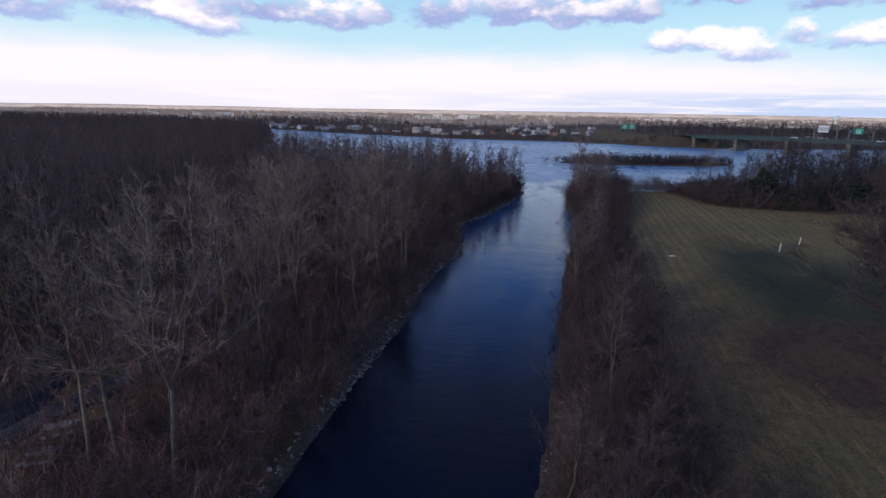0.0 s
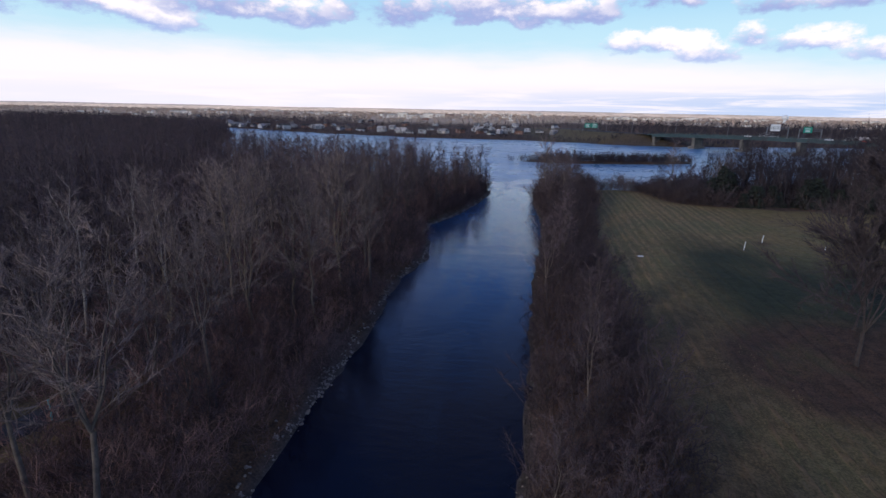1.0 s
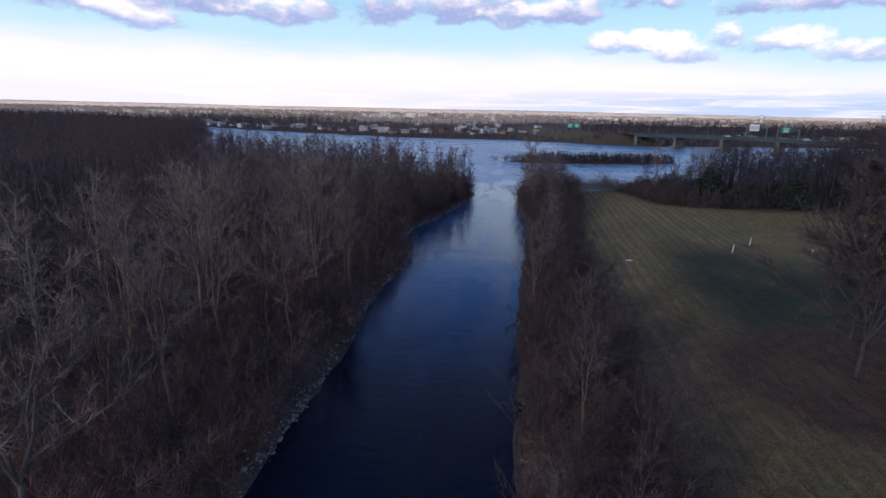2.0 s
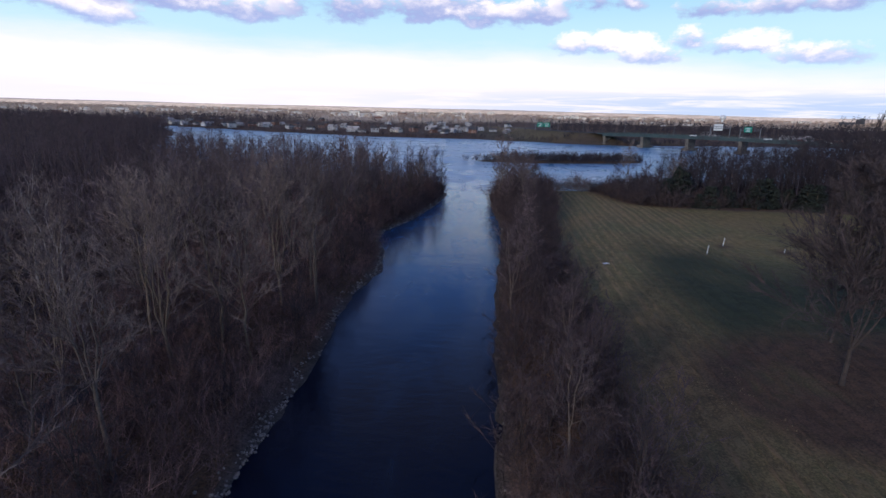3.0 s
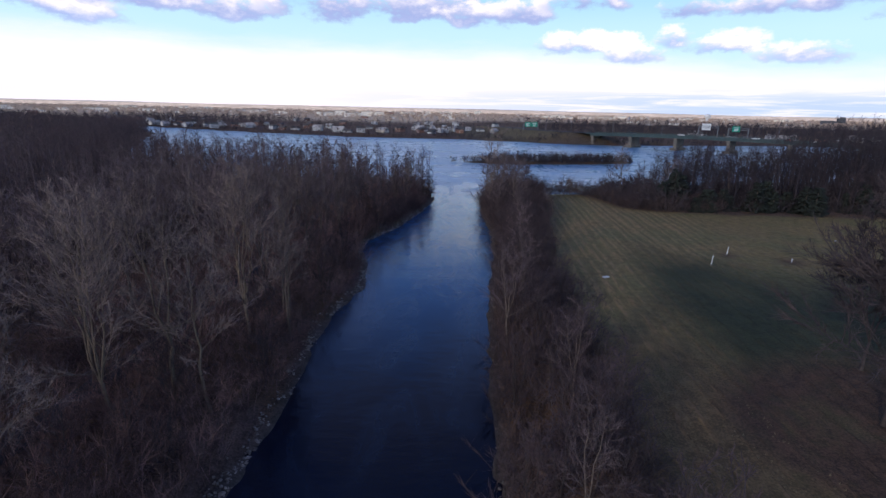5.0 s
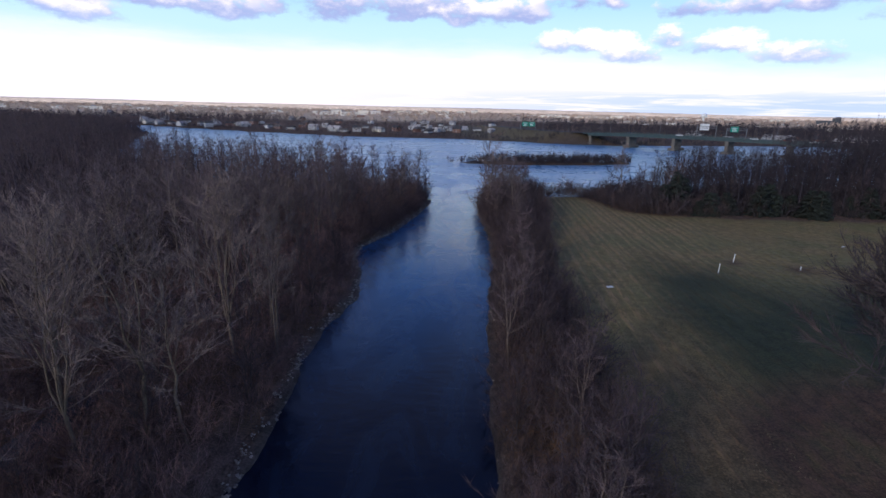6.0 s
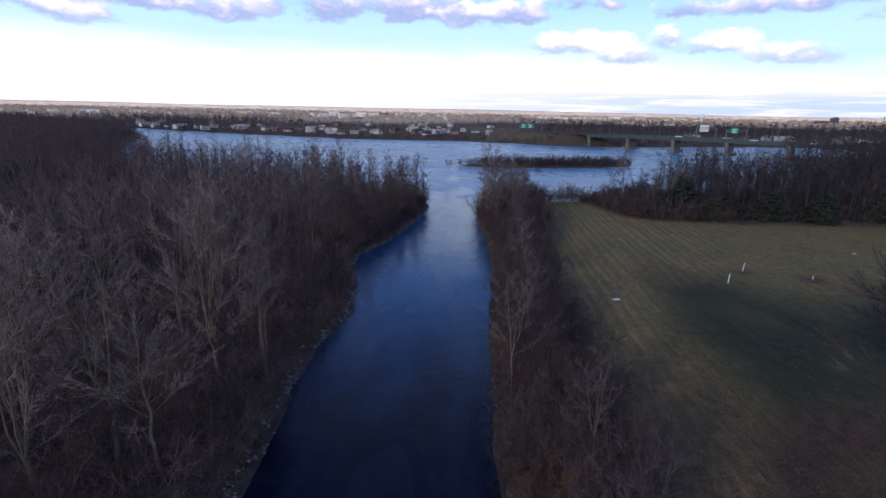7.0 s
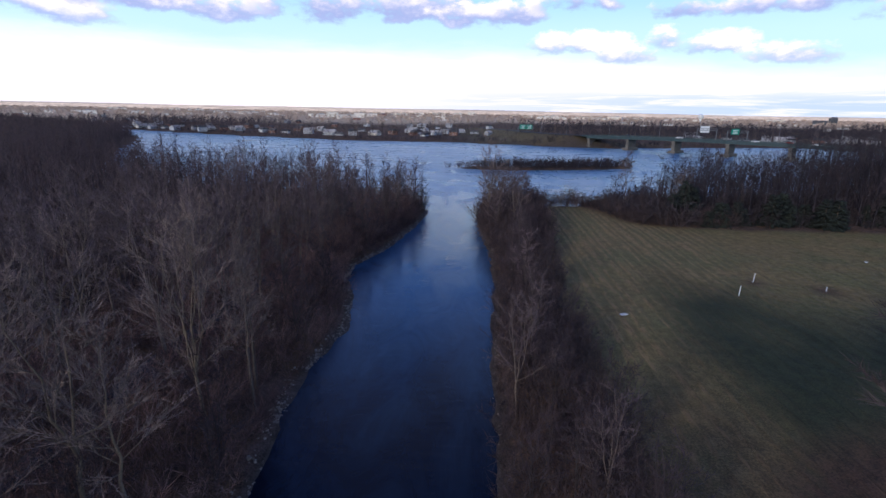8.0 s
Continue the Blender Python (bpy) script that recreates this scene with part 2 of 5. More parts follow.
M = dict(
    water=water_material(),
    ground=ground_material(),
    bark=material("bark", (0.066, 0.052, 0.046), (0.175, 0.138, 0.114), 2.0, 0.9, 0.02, vary=0.35),
    pale_bark=material("pale_bark", (0.100, 0.074, 0.052), (0.225, 0.170, 0.120), 1.6, 0.85, 0.02, vary=0.2),
    white_bark=material("white_bark", (0.22, 0.185, 0.160), (0.42, 0.365, 0.315), 1.6, 0.8, 0.02),
    twig=material("twigs", (0.073, 0.055, 0.061), (0.168, 0.128, 0.136), 0.5, 0.9, island=0.35, vary=0.3),
    pale_twig=material("pale_twigs", (0.112, 0.087, 0.082), (0.252, 0.196, 0.180), 0.5, 0.9, island=0.3, vary=0.2),
    shrub_twig=material("shrub_twigs", (0.036, 0.026, 0.032), (0.088, 0.064, 0.074), 0.5, 0.9, island=0.4, vary=0.3),
    bank_brush=material("bank_brushwood", (0.084, 0.053, 0.051), (0.250, 0.152, 0.130), 0.13, 0.9, island=0.5, space="World"),
    dark_bark=material("dark_bark", (0.028, 0.022, 0.022), (0.072, 0.056, 0.052), 2.0, 0.9, 0.02, vary=0.2),
    dark_twig=material("dark_twigs", (0.034, 0.026, 0.030), (0.088, 0.069, 0.074), 0.5, 0.9, island=0.4, vary=0.2),
    brush=material("brushwood", (0.036, 0.026, 0.029), (0.094, 0.066, 0.067), 0.25, 0.9, island=0.5, space="World"),
    woods=material("woodland", (0.042, 0.030, 0.035), (0.108, 0.078, 0.084), 0.06, 0.9, island=0.4, space="World"),
    far_woods=material("far_woodland", (0.023, 0.019, 0.026), (0.056, 0.044, 0.051), 0.03, 0.9, island=0.5, space="World"),
    far_brown=material("far_brown_woodland", (0.055, 0.042, 0.046), (0.200, 0.150, 0.135), 0.012, 0.9, island=0.55, space="World"),
    # tan twigs brightened to paint sunlight onto the town's trees
    sun_tinted_woods=material("sun_tinted_woodland", (0.34, 0.262, 0.205), (0.66, 0.52, 0.41), 0.008, 0.9, island=0.5, space="World"),
    straw=material("straw", (0.12, 0.095, 0.045), (0.24, 0.185, 0.10), 0.3, 0.9, island=0.35, space="World"),
    needles=material("needles", (0.006, 0.011, 0.010), (0.017, 0.026, 0.020), 0.8, 0.8, island=0.4, vary=0.25),
    stone=material("shore_stone", (0.11, 0.094, 0.078), (0.30, 0.262, 0.215), 1.4, 0.85, 0.04, vary=0.3, island=0.3),
    asphalt=material("asphalt", (0.020, 0.021, 0.025), (0.048, 0.050, 0.056), 0.6, 0.85, 0.01, space="World"),
    concrete=material("concrete", (0.09, 0.080, 0.07), (0.17, 0.152, 0.13), 0.25, 0.85, 0.02),
    steel=material("green_steel", (0.018, 0.038, 0.043), (0.036, 0.068, 0.072), 0.3, 0.5, 0.0),
    galvanised=material("galvanised_steel", (0.13, 0.135, 0.14), (0.24, 0.245, 0.25), 0.8, 0.5, metal=0.4),
    sign_green=material("green_sign", (0.0, 0.20, 0.13), (0.0, 0.28, 0.18), 0.5, 0.4),
    white=material("white_paint", (0.66, 0.66, 0.65), (0.82, 0.82, 0.80), 0.7, 0.55),
    glass=material("window_glass", (0.02, 0.025, 0.03), (0.05, 0.06, 0.07), 0.5, 0.12),
    cream=material("cream_siding", (0.55, 0.50, 0.42), (0.70, 0.64, 0.54), 0.3, 0.7, vary=0.12),
    # near-white walls stand in for sunlight that reaches only the town
    sun_tinted_wall=material("sun_tinted_render", (0.80, 0.73, 0.62), (0.92, 0.86, 0.77), 0.02, 0.7, vary=0.1),
    # white siding greyed down, cloud shade on the shore houses painted in
    shade_tinted_white=material("shade_tinted_siding", (0.36, 0.36, 0.37), (0.52, 0.52, 0.52), 0.3, 0.7, vary=0.1),
    brick=material("red_brick", (0.15, 0.075, 0.055), (0.26, 0.135, 0.10), 0.4, 0.85, vary=0.2),
    grey_wall=material("grey_siding", (0.28, 0.29, 0.31), (0.42, 0.43, 0.45), 0.3, 0.75, vary=0.2),
    dark_wall=material("dark_cladding", (0.045, 0.047, 0.06), (0.085, 0.088, 0.105), 0.1, 0.7),
    roof_dark=material("dark_shingles", (0.05, 0.05, 0.055), (0.12, 0.115, 0.115), 0.8, 0.9, vary=0.3),
    roof_light=material("pale_roofing", (0.30, 0.29, 0.28), (0.50, 0.48, 0.46), 0.4, 0.8, vary=0.3),
    table=material("weathered_timber", (0.20, 0.20, 0.21), (0.36, 0.36, 0.37), 1.5, 0.8),
    teal=material("teal_paint", (0.05, 0.30, 0.30), (0.10, 0.42, 0.42), 1.0, 0.5),
    soil=material("bare_soil", (0.16, 0.10, 0.07), (0.30, 0.20, 0.15), 1.2, 0.95, 0.05),
    car_red=material("red_car_paint", (0.35, 0.03, 0.02), (0.42, 0.05, 0.03), 0.5, 0.3),
    car_dark=material("dark_car_paint", (0.03, 0.035, 0.045), (0.05, 0.055, 0.07), 0.5, 0.3),
    rubber=material("rubber", (0.02, 0.02, 0.02), (0.04, 0.04, 0.04), 2.0, 0.8),
)


# ---- mesh helpers ----
def mesh_of(name, V, F, mat):
    """A triangle mesh from arrays of corners and of corner numbers."""
    V, F = np.asarray(V, np.float32).reshape(-1, 3), np.asarray(F, np.int32)
    me = bpy.data.meshes.new(name)
    me.vertices.add(len(V))
    me.vertices.foreach_set("co", V.ravel())
    k = F.shape[1]
    me.loops.add(F.size)
    me.loops.foreach_set("vertex_index", F.ravel())
    me.polygons.add(len(F))
    me.polygons.foreach_set("loop_start", np.arange(0, F.size, k, dtype=np.int32))
    me.update(calc_edges=True)
    me.materials.append(mat)
    return me


def part(name, data, parent, label="", mat=None):
    """Links a mesh, or a bmesh with its material, as one part under a thing or a part."""
    if isinstance(data, bmesh.types.BMesh):
        me = bpy.data.meshes.new(name)
        data.to_mesh(me)
        data.free()
        me.materials.append(mat)
        data = me
    ob = new(name, data)
    ob.parent = parent
    return tagged(ob, label)


def thing(name, label, category, group="", at=None, kind=""):
    ob = new(name)
    ob.empty_display_size = 0.5
    if at is not None:
        ob.matrix_basis = at
    return tagged(ob, label, category, group, kind)


def boxes(*specs, bevel=0.0):
    """A bmesh of boxes, each (centre x, y, z, size x, y, z)."""
    bm = bmesh.new()
    for cx, cy, cz, sx, sy, sz in specs:
        r = bmesh.ops.create_cube(bm, size=1.0)
        bmesh.ops.scale(bm, vec=(sx, sy, sz), verts=r["verts"])
        bmesh.ops.translate(bm, vec=(cx, cy, cz), verts=r["verts"])
    if bevel:
        bmesh.ops.bevel(bm, geom=bm.edges[:], offset=bevel, segments=1, affect="EDGES")
    return bm


def rod(r1, r2, h, sides=10, z=0.0):
    bm = bmesh.new()
    bmesh.ops.create_cone(bm, cap_ends=True, segments=sides, radius1=r1, radius2=r2, depth=h)
    bmesh.ops.translate(bm, vec=(0, 0, z + h / 2), verts=bm.verts)
    return bm


# ---- the lie of the land ----
# the water's edge: canal, then the river's near and far shores
LEFT_BANK = [(-14.6, -400), (-14.4, 0), (-14.1, 26), (-13.8, 35), (-13.2, 45), (-12.7, 55), (-13.2, 64), (-12.8, 71), (-10.5, 81.5),
             (-11.4, 91), (-13.6, 100), (-13.4, 107), (-9.0, 118), (-4.9, 135), (-2.0, 152), (-2.2, 158)]
NEAR_LEFT = [(-8, 163), (-30, 170), (-75, 186), (-130, 222), (-172, 300), (-235, 440), (-400, 640), (-800, 860), (-1500, 1100)]
FAR_SHORE = [(-1500, 1180), (-800, 960), (-500, 735), (-327, 597), (-200, 524), (-82, 474), (15, 468), (61, 450), (105, 432), (140, 424), (190, 440),
             (300, 470), (520, 500), (1200, 560), (2200, 600)]
NEAR_RIGHT = [(2200, 380), (1200, 330), (600, 268), (330, 215), (150, 184), (80, 170), (45, 162), (28, 160), (14, 161)]
RIGHT_BANK = [(10.6, 151), (10.1, 139), (10.2, 112), (9.2, 97), (7.0, 80), (5.6, 66), (4.6, 50), (3.9, 41), (2.6, 28), (2.2, 10), (2.0, -400)]
WATER = np.array(LEFT_BANK + NEAR_LEFT + FAR_SHORE + NEAR_RIGHT + RIGHT_BANK, float)
ISLET = np.array([(3.5, 263), (16, 259), (38, 257.5), (60, 261), (80, 266), (96, 273), (101, 279), (94, 282), (70, 278), (40, 272), (16, 267)], float)
MEADOW = np.array([(10.5, -80), (12.4, 30), (14.9, 60), (16.4, 80), (18.0, 97), (21.5, 118), (27, 152), (30, 156), (39, 154), (41, 149), (43.5, 138), (48.5, 132.4),
                   (65, 129.6), (98, 128.8), (150, 128.8), (190, 100), (190, -80)], float)
PATHWAY = np.array([(-36, -20), (-33.5, 4), (-32.6, 14), (-32.4, 21), (-31.8, 26), (-30.5, 30), (-29.3, 34), (-27.5, 46), (-26.5, 60), (-25.5, 75), (-23.5, 90), (-22.4, 100), (-20, 118),
                    (-16.5, 136), (-14.8, 150), (-16, 158)], float)
ROAD = np.array([(60, 700), (76, 560), (86, 490), (105, 456), (125, 437)], float)


def edge_distance(P, X, Y, closed=True):
    """Distance to a line of points; closed: positive inside its polygon."""
    X, Y = np.asarray(X, float), np.asarray(Y, float)
    best, inside = np.full(X.shape, 1e18), np.zeros(X.shape, bool)
    n = len(P)
    for i in range(n if closed else n - 1):
        (ax, ay), (bx, by) = P[i], P[(i + 1) % n]
        dx, dy = bx - ax, by - ay
        s = np.clip(((X - ax) * dx + (Y - ay) * dy) / (dx * dx + dy * dy), 0, 1)
        best = np.minimum(best, (X - ax - s * dx) ** 2 + (Y - ay - s * dy) ** 2)
        if closed and ay != by:
            inside ^= ((ay > Y) != (by > Y)) & (X < dx * (Y - ay) / dy + ax)
    d = np.sqrt(best)
    return np.where(inside, d, -d) if closed else d


def smooth(v, lo, hi):
    s = np.clip((np.asarray(v, float) - lo) / (hi - lo), 0, 1)
    return s * s * (3 - 2 * s)


def wobble(X, Y, s, seed=0.0):
    """A cheap rolling unevenness between -1 and 1."""
    return (np.sin(X * s + 1.3 * seed) * np.cos(Y * s * 0.83 + seed) + 0.6 * np.sin(X * s * 2.1 - Y * s * 1.7 + seed * 2.1)
            + 0.4 * np.sin(X * s * 4.3 + Y * s * 3.9 + seed)) / 2.0


def land_distance(X, Y):
    return np.maximum(-edge_distance(WATER, X, Y), edge_distance(ISLET, X, Y))


def ground_z(X, Y, d=None):
    X, Y = np.asarray(X, float), np.asarray(Y, float)
    d = land_distance(X, Y) + 0.35 * wobble(X, Y, 0.9, 3.0) if d is None else d
    bank = np.where(d > 0, 0.5 * smooth(d, 0, 1.2) + 1.5 * smooth(d, 0.6, 6.0), -2.6 * smooth(-d, 0, 7))
    dry = smooth(d, 4, 20)
    z = bank + dry * 0.22 * wobble(X, Y, 0.21, 1.0)
    beyond = smooth(Y, 480, 1100)
    z = z + dry * (beyond * 5 + smooth(Y, 900, 3200) * 9 + smooth(Y, 3000, 4500) * (20 + 6 * wobble(X, Y, 0.0011, 2.0) + smooth(-X, 0, 3000) * 6))
    isl = edge_distance(ISLET, X, Y)
    z = np.where(isl > -3, np.minimum(z, 0.9), z)
    r = edge_distance(ROAD, X, Y, closed=False)
    z = np.maximum(z, np.where((Y > 436) & (Y < 720), 8.9 - np.maximum(0, r - 8) * 0.42 - smooth(Y, 500, 700) * 2.5, -9))
    return z


def spread(lo, hi, step, far_lo, far_hi, grow=1.09):
    a = list(np.arange(lo, hi + step / 2, step))
    s = step
    while a[-1] < far_hi:
        s *= grow
        a.append(a[-1] + s)
    b, s = [], step
    while (b[-1] if b else lo) > far_lo:
        s *= grow
        b.append((b[-1] if b else lo) - s)
    return np.array(b[::-1] + a)


def build_ground():
    xs, ys = spread(-64, 104, 1.2, -4900, 4900), spread(4, 172, 1.2, -2600, 4980, 1.06)
    X, Y = np.meshgrid(xs, ys)
    Z = ground_z(X, Y)
    nx, ny = len(xs), len(ys)
    i = np.arange(ny - 1)[:, None] * nx + np.arange(nx - 1)[None, :]
    F = np.stack([i, i + 1, i + 1 + nx, i + nx], -1).reshape(-1, 4)
    me = mesh_of("ground", np.stack([X, Y, Z], -1), F, M["ground"])
    md = edge_distance(MEADOW, X, Y)
    d = land_distance(X, Y)
    # where the greener grass is darkened to paint in shade
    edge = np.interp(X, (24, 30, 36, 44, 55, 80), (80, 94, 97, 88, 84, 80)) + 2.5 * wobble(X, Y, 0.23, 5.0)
    shaded_green = smooth(X - 24 - 0.18 * (Y - 57) + 1.6 * wobble(X, Y, 0.17, 9.0) + 2.0 * wobble(X, Y, 0.06, 3.0), -6, 5) * smooth(edge - Y + 3 * wobble(X, Y, 0.12, 1.0), -9, 14) * smooth(Y, 40, 62)
    leaves = np.clip(smooth(1 - ((X - 40) / 18) ** 2 - ((Y - 47) / 13) ** 2, -0.3, 0.5) + 0.5 * smooth(1 - ((X - 20) / 11) ** 2 - ((Y - 38) / 30) ** 2, -0.2, 0.8), 0, 1)
    bare = np.exp(-((X - 55) ** 2 + (Y - 91) ** 2) / 4.0) + np.exp(-((X - 46.5) ** 2 + (Y - 94) ** 2) / 2.0)
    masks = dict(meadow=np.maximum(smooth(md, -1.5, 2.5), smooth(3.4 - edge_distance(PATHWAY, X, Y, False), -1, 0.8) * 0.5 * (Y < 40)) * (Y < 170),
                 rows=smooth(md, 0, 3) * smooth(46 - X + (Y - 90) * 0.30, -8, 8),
                 shaded_green=shaded_green, leaves=np.maximum(leaves, bare), distance=smooth(Y, 425, 450) * smooth(85 - edge_distance(ROAD, X, Y, False), 0, 50), town=smooth(Y - 190 * smooth(X, -40, 140), 740, 930), shore=smooth(-d, -0.75, -0.15))
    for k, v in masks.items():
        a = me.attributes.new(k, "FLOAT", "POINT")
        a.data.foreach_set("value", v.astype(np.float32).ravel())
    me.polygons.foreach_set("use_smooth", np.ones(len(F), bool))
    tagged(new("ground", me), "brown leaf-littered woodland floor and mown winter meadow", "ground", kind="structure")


build_ground()
wx = np.array([-4900, -600, -100, 0, 100, 600, 4900.0])
wy = np.array([-2600, 0, 100, 200, 400, 900, 1600.0])
WX, WY = np.meshgrid(wx, wy)
i = np.arange(6)[:, None] * 7 + np.arange(6)[None, :]
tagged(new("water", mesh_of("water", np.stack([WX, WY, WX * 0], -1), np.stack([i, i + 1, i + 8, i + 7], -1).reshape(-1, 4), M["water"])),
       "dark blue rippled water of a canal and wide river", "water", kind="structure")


# ---- trees ----
def unit(v):
    return v / np.maximum(np.linalg.norm(v, axis=-1, keepdims=True), 1e-9)


def cross_axes(D):
    ref = np.where(np.abs(D[..., 2:3]) > 0.9, np.array([1.0, 0, 0]), np.array([0, 0, 1.0]))
    a = unit(np.cross(D, ref))
    return a, np.cross(D, a)


def tubes(P, R, sides):
    """Tapered tubes along N lines of K points."""
    n, k = P.shape[:2]
    a, b = cross_axes(unit(P[:, -1] - P[:, 0]))
    t = np.arange(sides) * 2 * np.pi / sides
    ring = np.cos(t)[None, :, None] * a[:, None] + np.sin(t)[None, :, None] * b[:, None]
    V = P[:, :, None] + R[:, :, None, None] * ring[:, None]
    base = (np.arange(n)[:, None, None] * k + np.arange(k - 1)[None, :, None]) * sides
    j = np.arange(sides)[None, None]
    q0, q1 = base + j, base + (j + 1) % sides
    F = np.stack([np.stack([q0, q1, q1 + sides], -1), np.stack([q0, q1 + sides, q0 + sides], -1)], -2)
    return V.reshape(-1, 3), F.reshape(-1, 3)


def spikes(P0, P1, r):
    """Thin three-sided twigs from P0 to P1."""
    n = len(P0)
    a, b = cross_axes(unit(P1 - P0))
    r = np.broadcast_to(np.asarray(r, float).reshape(-1, 1), (n, 1))
    V = np.stack([P0 + a * r, P0 + (-0.5 * a + 0.87 * b) * r, P0 + (-0.5 * a - 0.87 * b) * r, P1], 1)
    o = np.arange(n)[:, None, None] * 4
    F = o + np.array([[0, 1, 3], [1, 2, 3], [2, 0, 3]])[None]
    return V.reshape(-1, 3), F.reshape(-1, 3)


def blades(P0, P1, r, q):
    """The finest twigs, one tapering sliver each."""
    n = len(P0)
    a, b = cross_axes(unit(P1 - P0))
    t = q.uniform(0, 6.28, (n, 1))
    w = (np.cos(t) * a + np.sin(t) * b) * r
    V = np.stack([P0 - w, P0 + w, P1], 1)
    return V.reshape(-1, 3), np.arange(n * 3).reshape(-1, 3)


def join(*pieces):
    Vs, Fs, o = [], [], 0
    for V, F in pieces:
        Vs.append(V)
        Fs.append(F + o)
        o += len(V)
    return np.concatenate(Vs), np.concatenate(Fs)


def bare_tree(seed, H, leaders=3, fork=0.3, crown=4.0, limbs=9, subs=7, twigs=6, thick=0.019, sides=7, low=0.1):
    """A leafless tree: (trunk and limbs), (twigs)."""
    q = np.random.default_rng(seed)
    r0 = H * 0.0105
    top = np.array([q.normal(0, 0.3), q.normal(0, 0.3), fork * H])
    s = np.linspace(0, 1, 5)[:, None]
    bole = top * s + np.concatenate([q.normal(0, 0.05, (5, 2)), np.zeros((5, 1))], 1) * s
    wood = [tubes(bole[None], r0 * np.array([[1.35, 1.0, 0.92, 0.87, 0.82]]), sides)]
    az = q.uniform(0, 6.28) + np.arange(leaders) * 6.2832 / leaders + q.normal(0, 0.35, leaders)
    out = crown * q.uniform(0.12, 0.45, leaders) * (leaders > 1)
    ends = top + np.stack([np.cos(az) * out, np.sin(az) * out, (H * q.uniform(0.84, 1.0, leaders) - fork * H)], 1)
    ends[0, 2] = H
    k = 7
    s = np.linspace(0, 1, k)
    h = np.stack([s ** 0.8, s ** 0.8, s], 1)
    L = top + (ends - top)[:, None] * h[None] + q.normal(0, 0.018 * H, (leaders, k, 3)) * (s * (1.2 - s))[None, :, None] * 2
    lr = r0 * 0.80 / leaders ** 0.35
    wood.append(tubes(L, lr * np.linspace(1, 0.10, k)[None] * np.ones((leaders, 1)), max(sides - 1, 4)))
    # limbs along the leaders
    li = np.repeat(np.arange(leaders), limbs)
    ls = np.clip(np.tile(np.linspace(low, 0.97, limbs), leaders) + q.normal(0, 0.04, len(li)), 0.04, 0.98)
    f = ls * (k - 1)
    i0 = np.minimum(f.astype(int), k - 2)
    P = L[li, i0] + (L[li, i0 + 1] - L[li, i0]) * (f - i0)[:, None]
    ang = np.tile(np.arange(limbs) * 2.4, leaders) + np.repeat(az, limbs) + q.normal(0, 0.5, len(li))
    elev = q.uniform(0.25, 0.85, len(li)) + 0.25 * ls
    D = np.stack([np.cos(ang) * np.cos(elev), np.sin(ang) * np.cos(elev), np.sin(elev)], 1)
    length = crown * (1.02 - 0.68 * ls) * q.uniform(0.6, 1.1, len(li))
    k2 = 4
    s2 = np.linspace(0, 1, k2)
    B = P[:, None] + D[:, None] * (length[:, None] * s2)[..., None] + q.normal(0, 0.05, (len(li), k2, 3)) * (length[:, None] * s2)[..., None]
    B[..., 2] += 0.16 * length[:, None] * s2 ** 2
    br = np.maximum(lr * (1 - 0.8 * ls) * 0.42, 0.024)
    wood.append(tubes(B, br[:, None] * np.linspace(1, 0.3, k2)[None], 4))
    # smaller branches, then twigs
    def along(A, n, lo):
        N, kk = A.shape[:2]
        idx = np.repeat(np.arange(N), n)
        ss = q.uniform(lo, 1.0, len(idx)) * (kk - 1)
        j = np.minimum(ss.astype(int), kk - 2)
        return idx, A[idx, j] + (A[idx, j + 1] - A[idx, j]) * (ss - j)[:, None]
    bi, P2 = along(B, subs, 0.22)
    D2 = unit(D[bi] + q.normal(0, 0.46, (len(bi), 3)) + np.array([0, 0, 0.25]))
    l2 = (0.25 + 0.32 * length[bi]) * q.uniform(0.6, 1.2, len(bi))
    E2 = P2 + D2 * l2[:, None]
    tw = [spikes(P2, E2, thick * 1.7)]
    ti, P3 = along(np.stack([P2, E2], 1), twigs, 0.15)
    D3 = unit(D2[ti] + q.normal(0, 0.50, (len(ti), 3)) + np.array([0, 0, 0.25]))
    E3 = P3 + D3 * (l2[ti] * q.uniform(0.28, 0.62, len(ti)))[:, None]
    tw.append(blades(P3, E3, thick, q))
    li4 = np.repeat(np.arange(leaders), twigs * 3)
    P4 = L[li4, -1] + (L[li4, -3] - L[li4, -1]) * q.uniform(0, 1, (len(li4), 1))
    tw.append(blades(P4, P4 + unit(q.normal(0, 0.5, (len(li4), 3)) + np.array([0, 0, 0.8])) * 0.09 * H * q.uniform(0.4, 1, (len(li4), 1)), thick, q))
    return join(*wood), join(*tw)


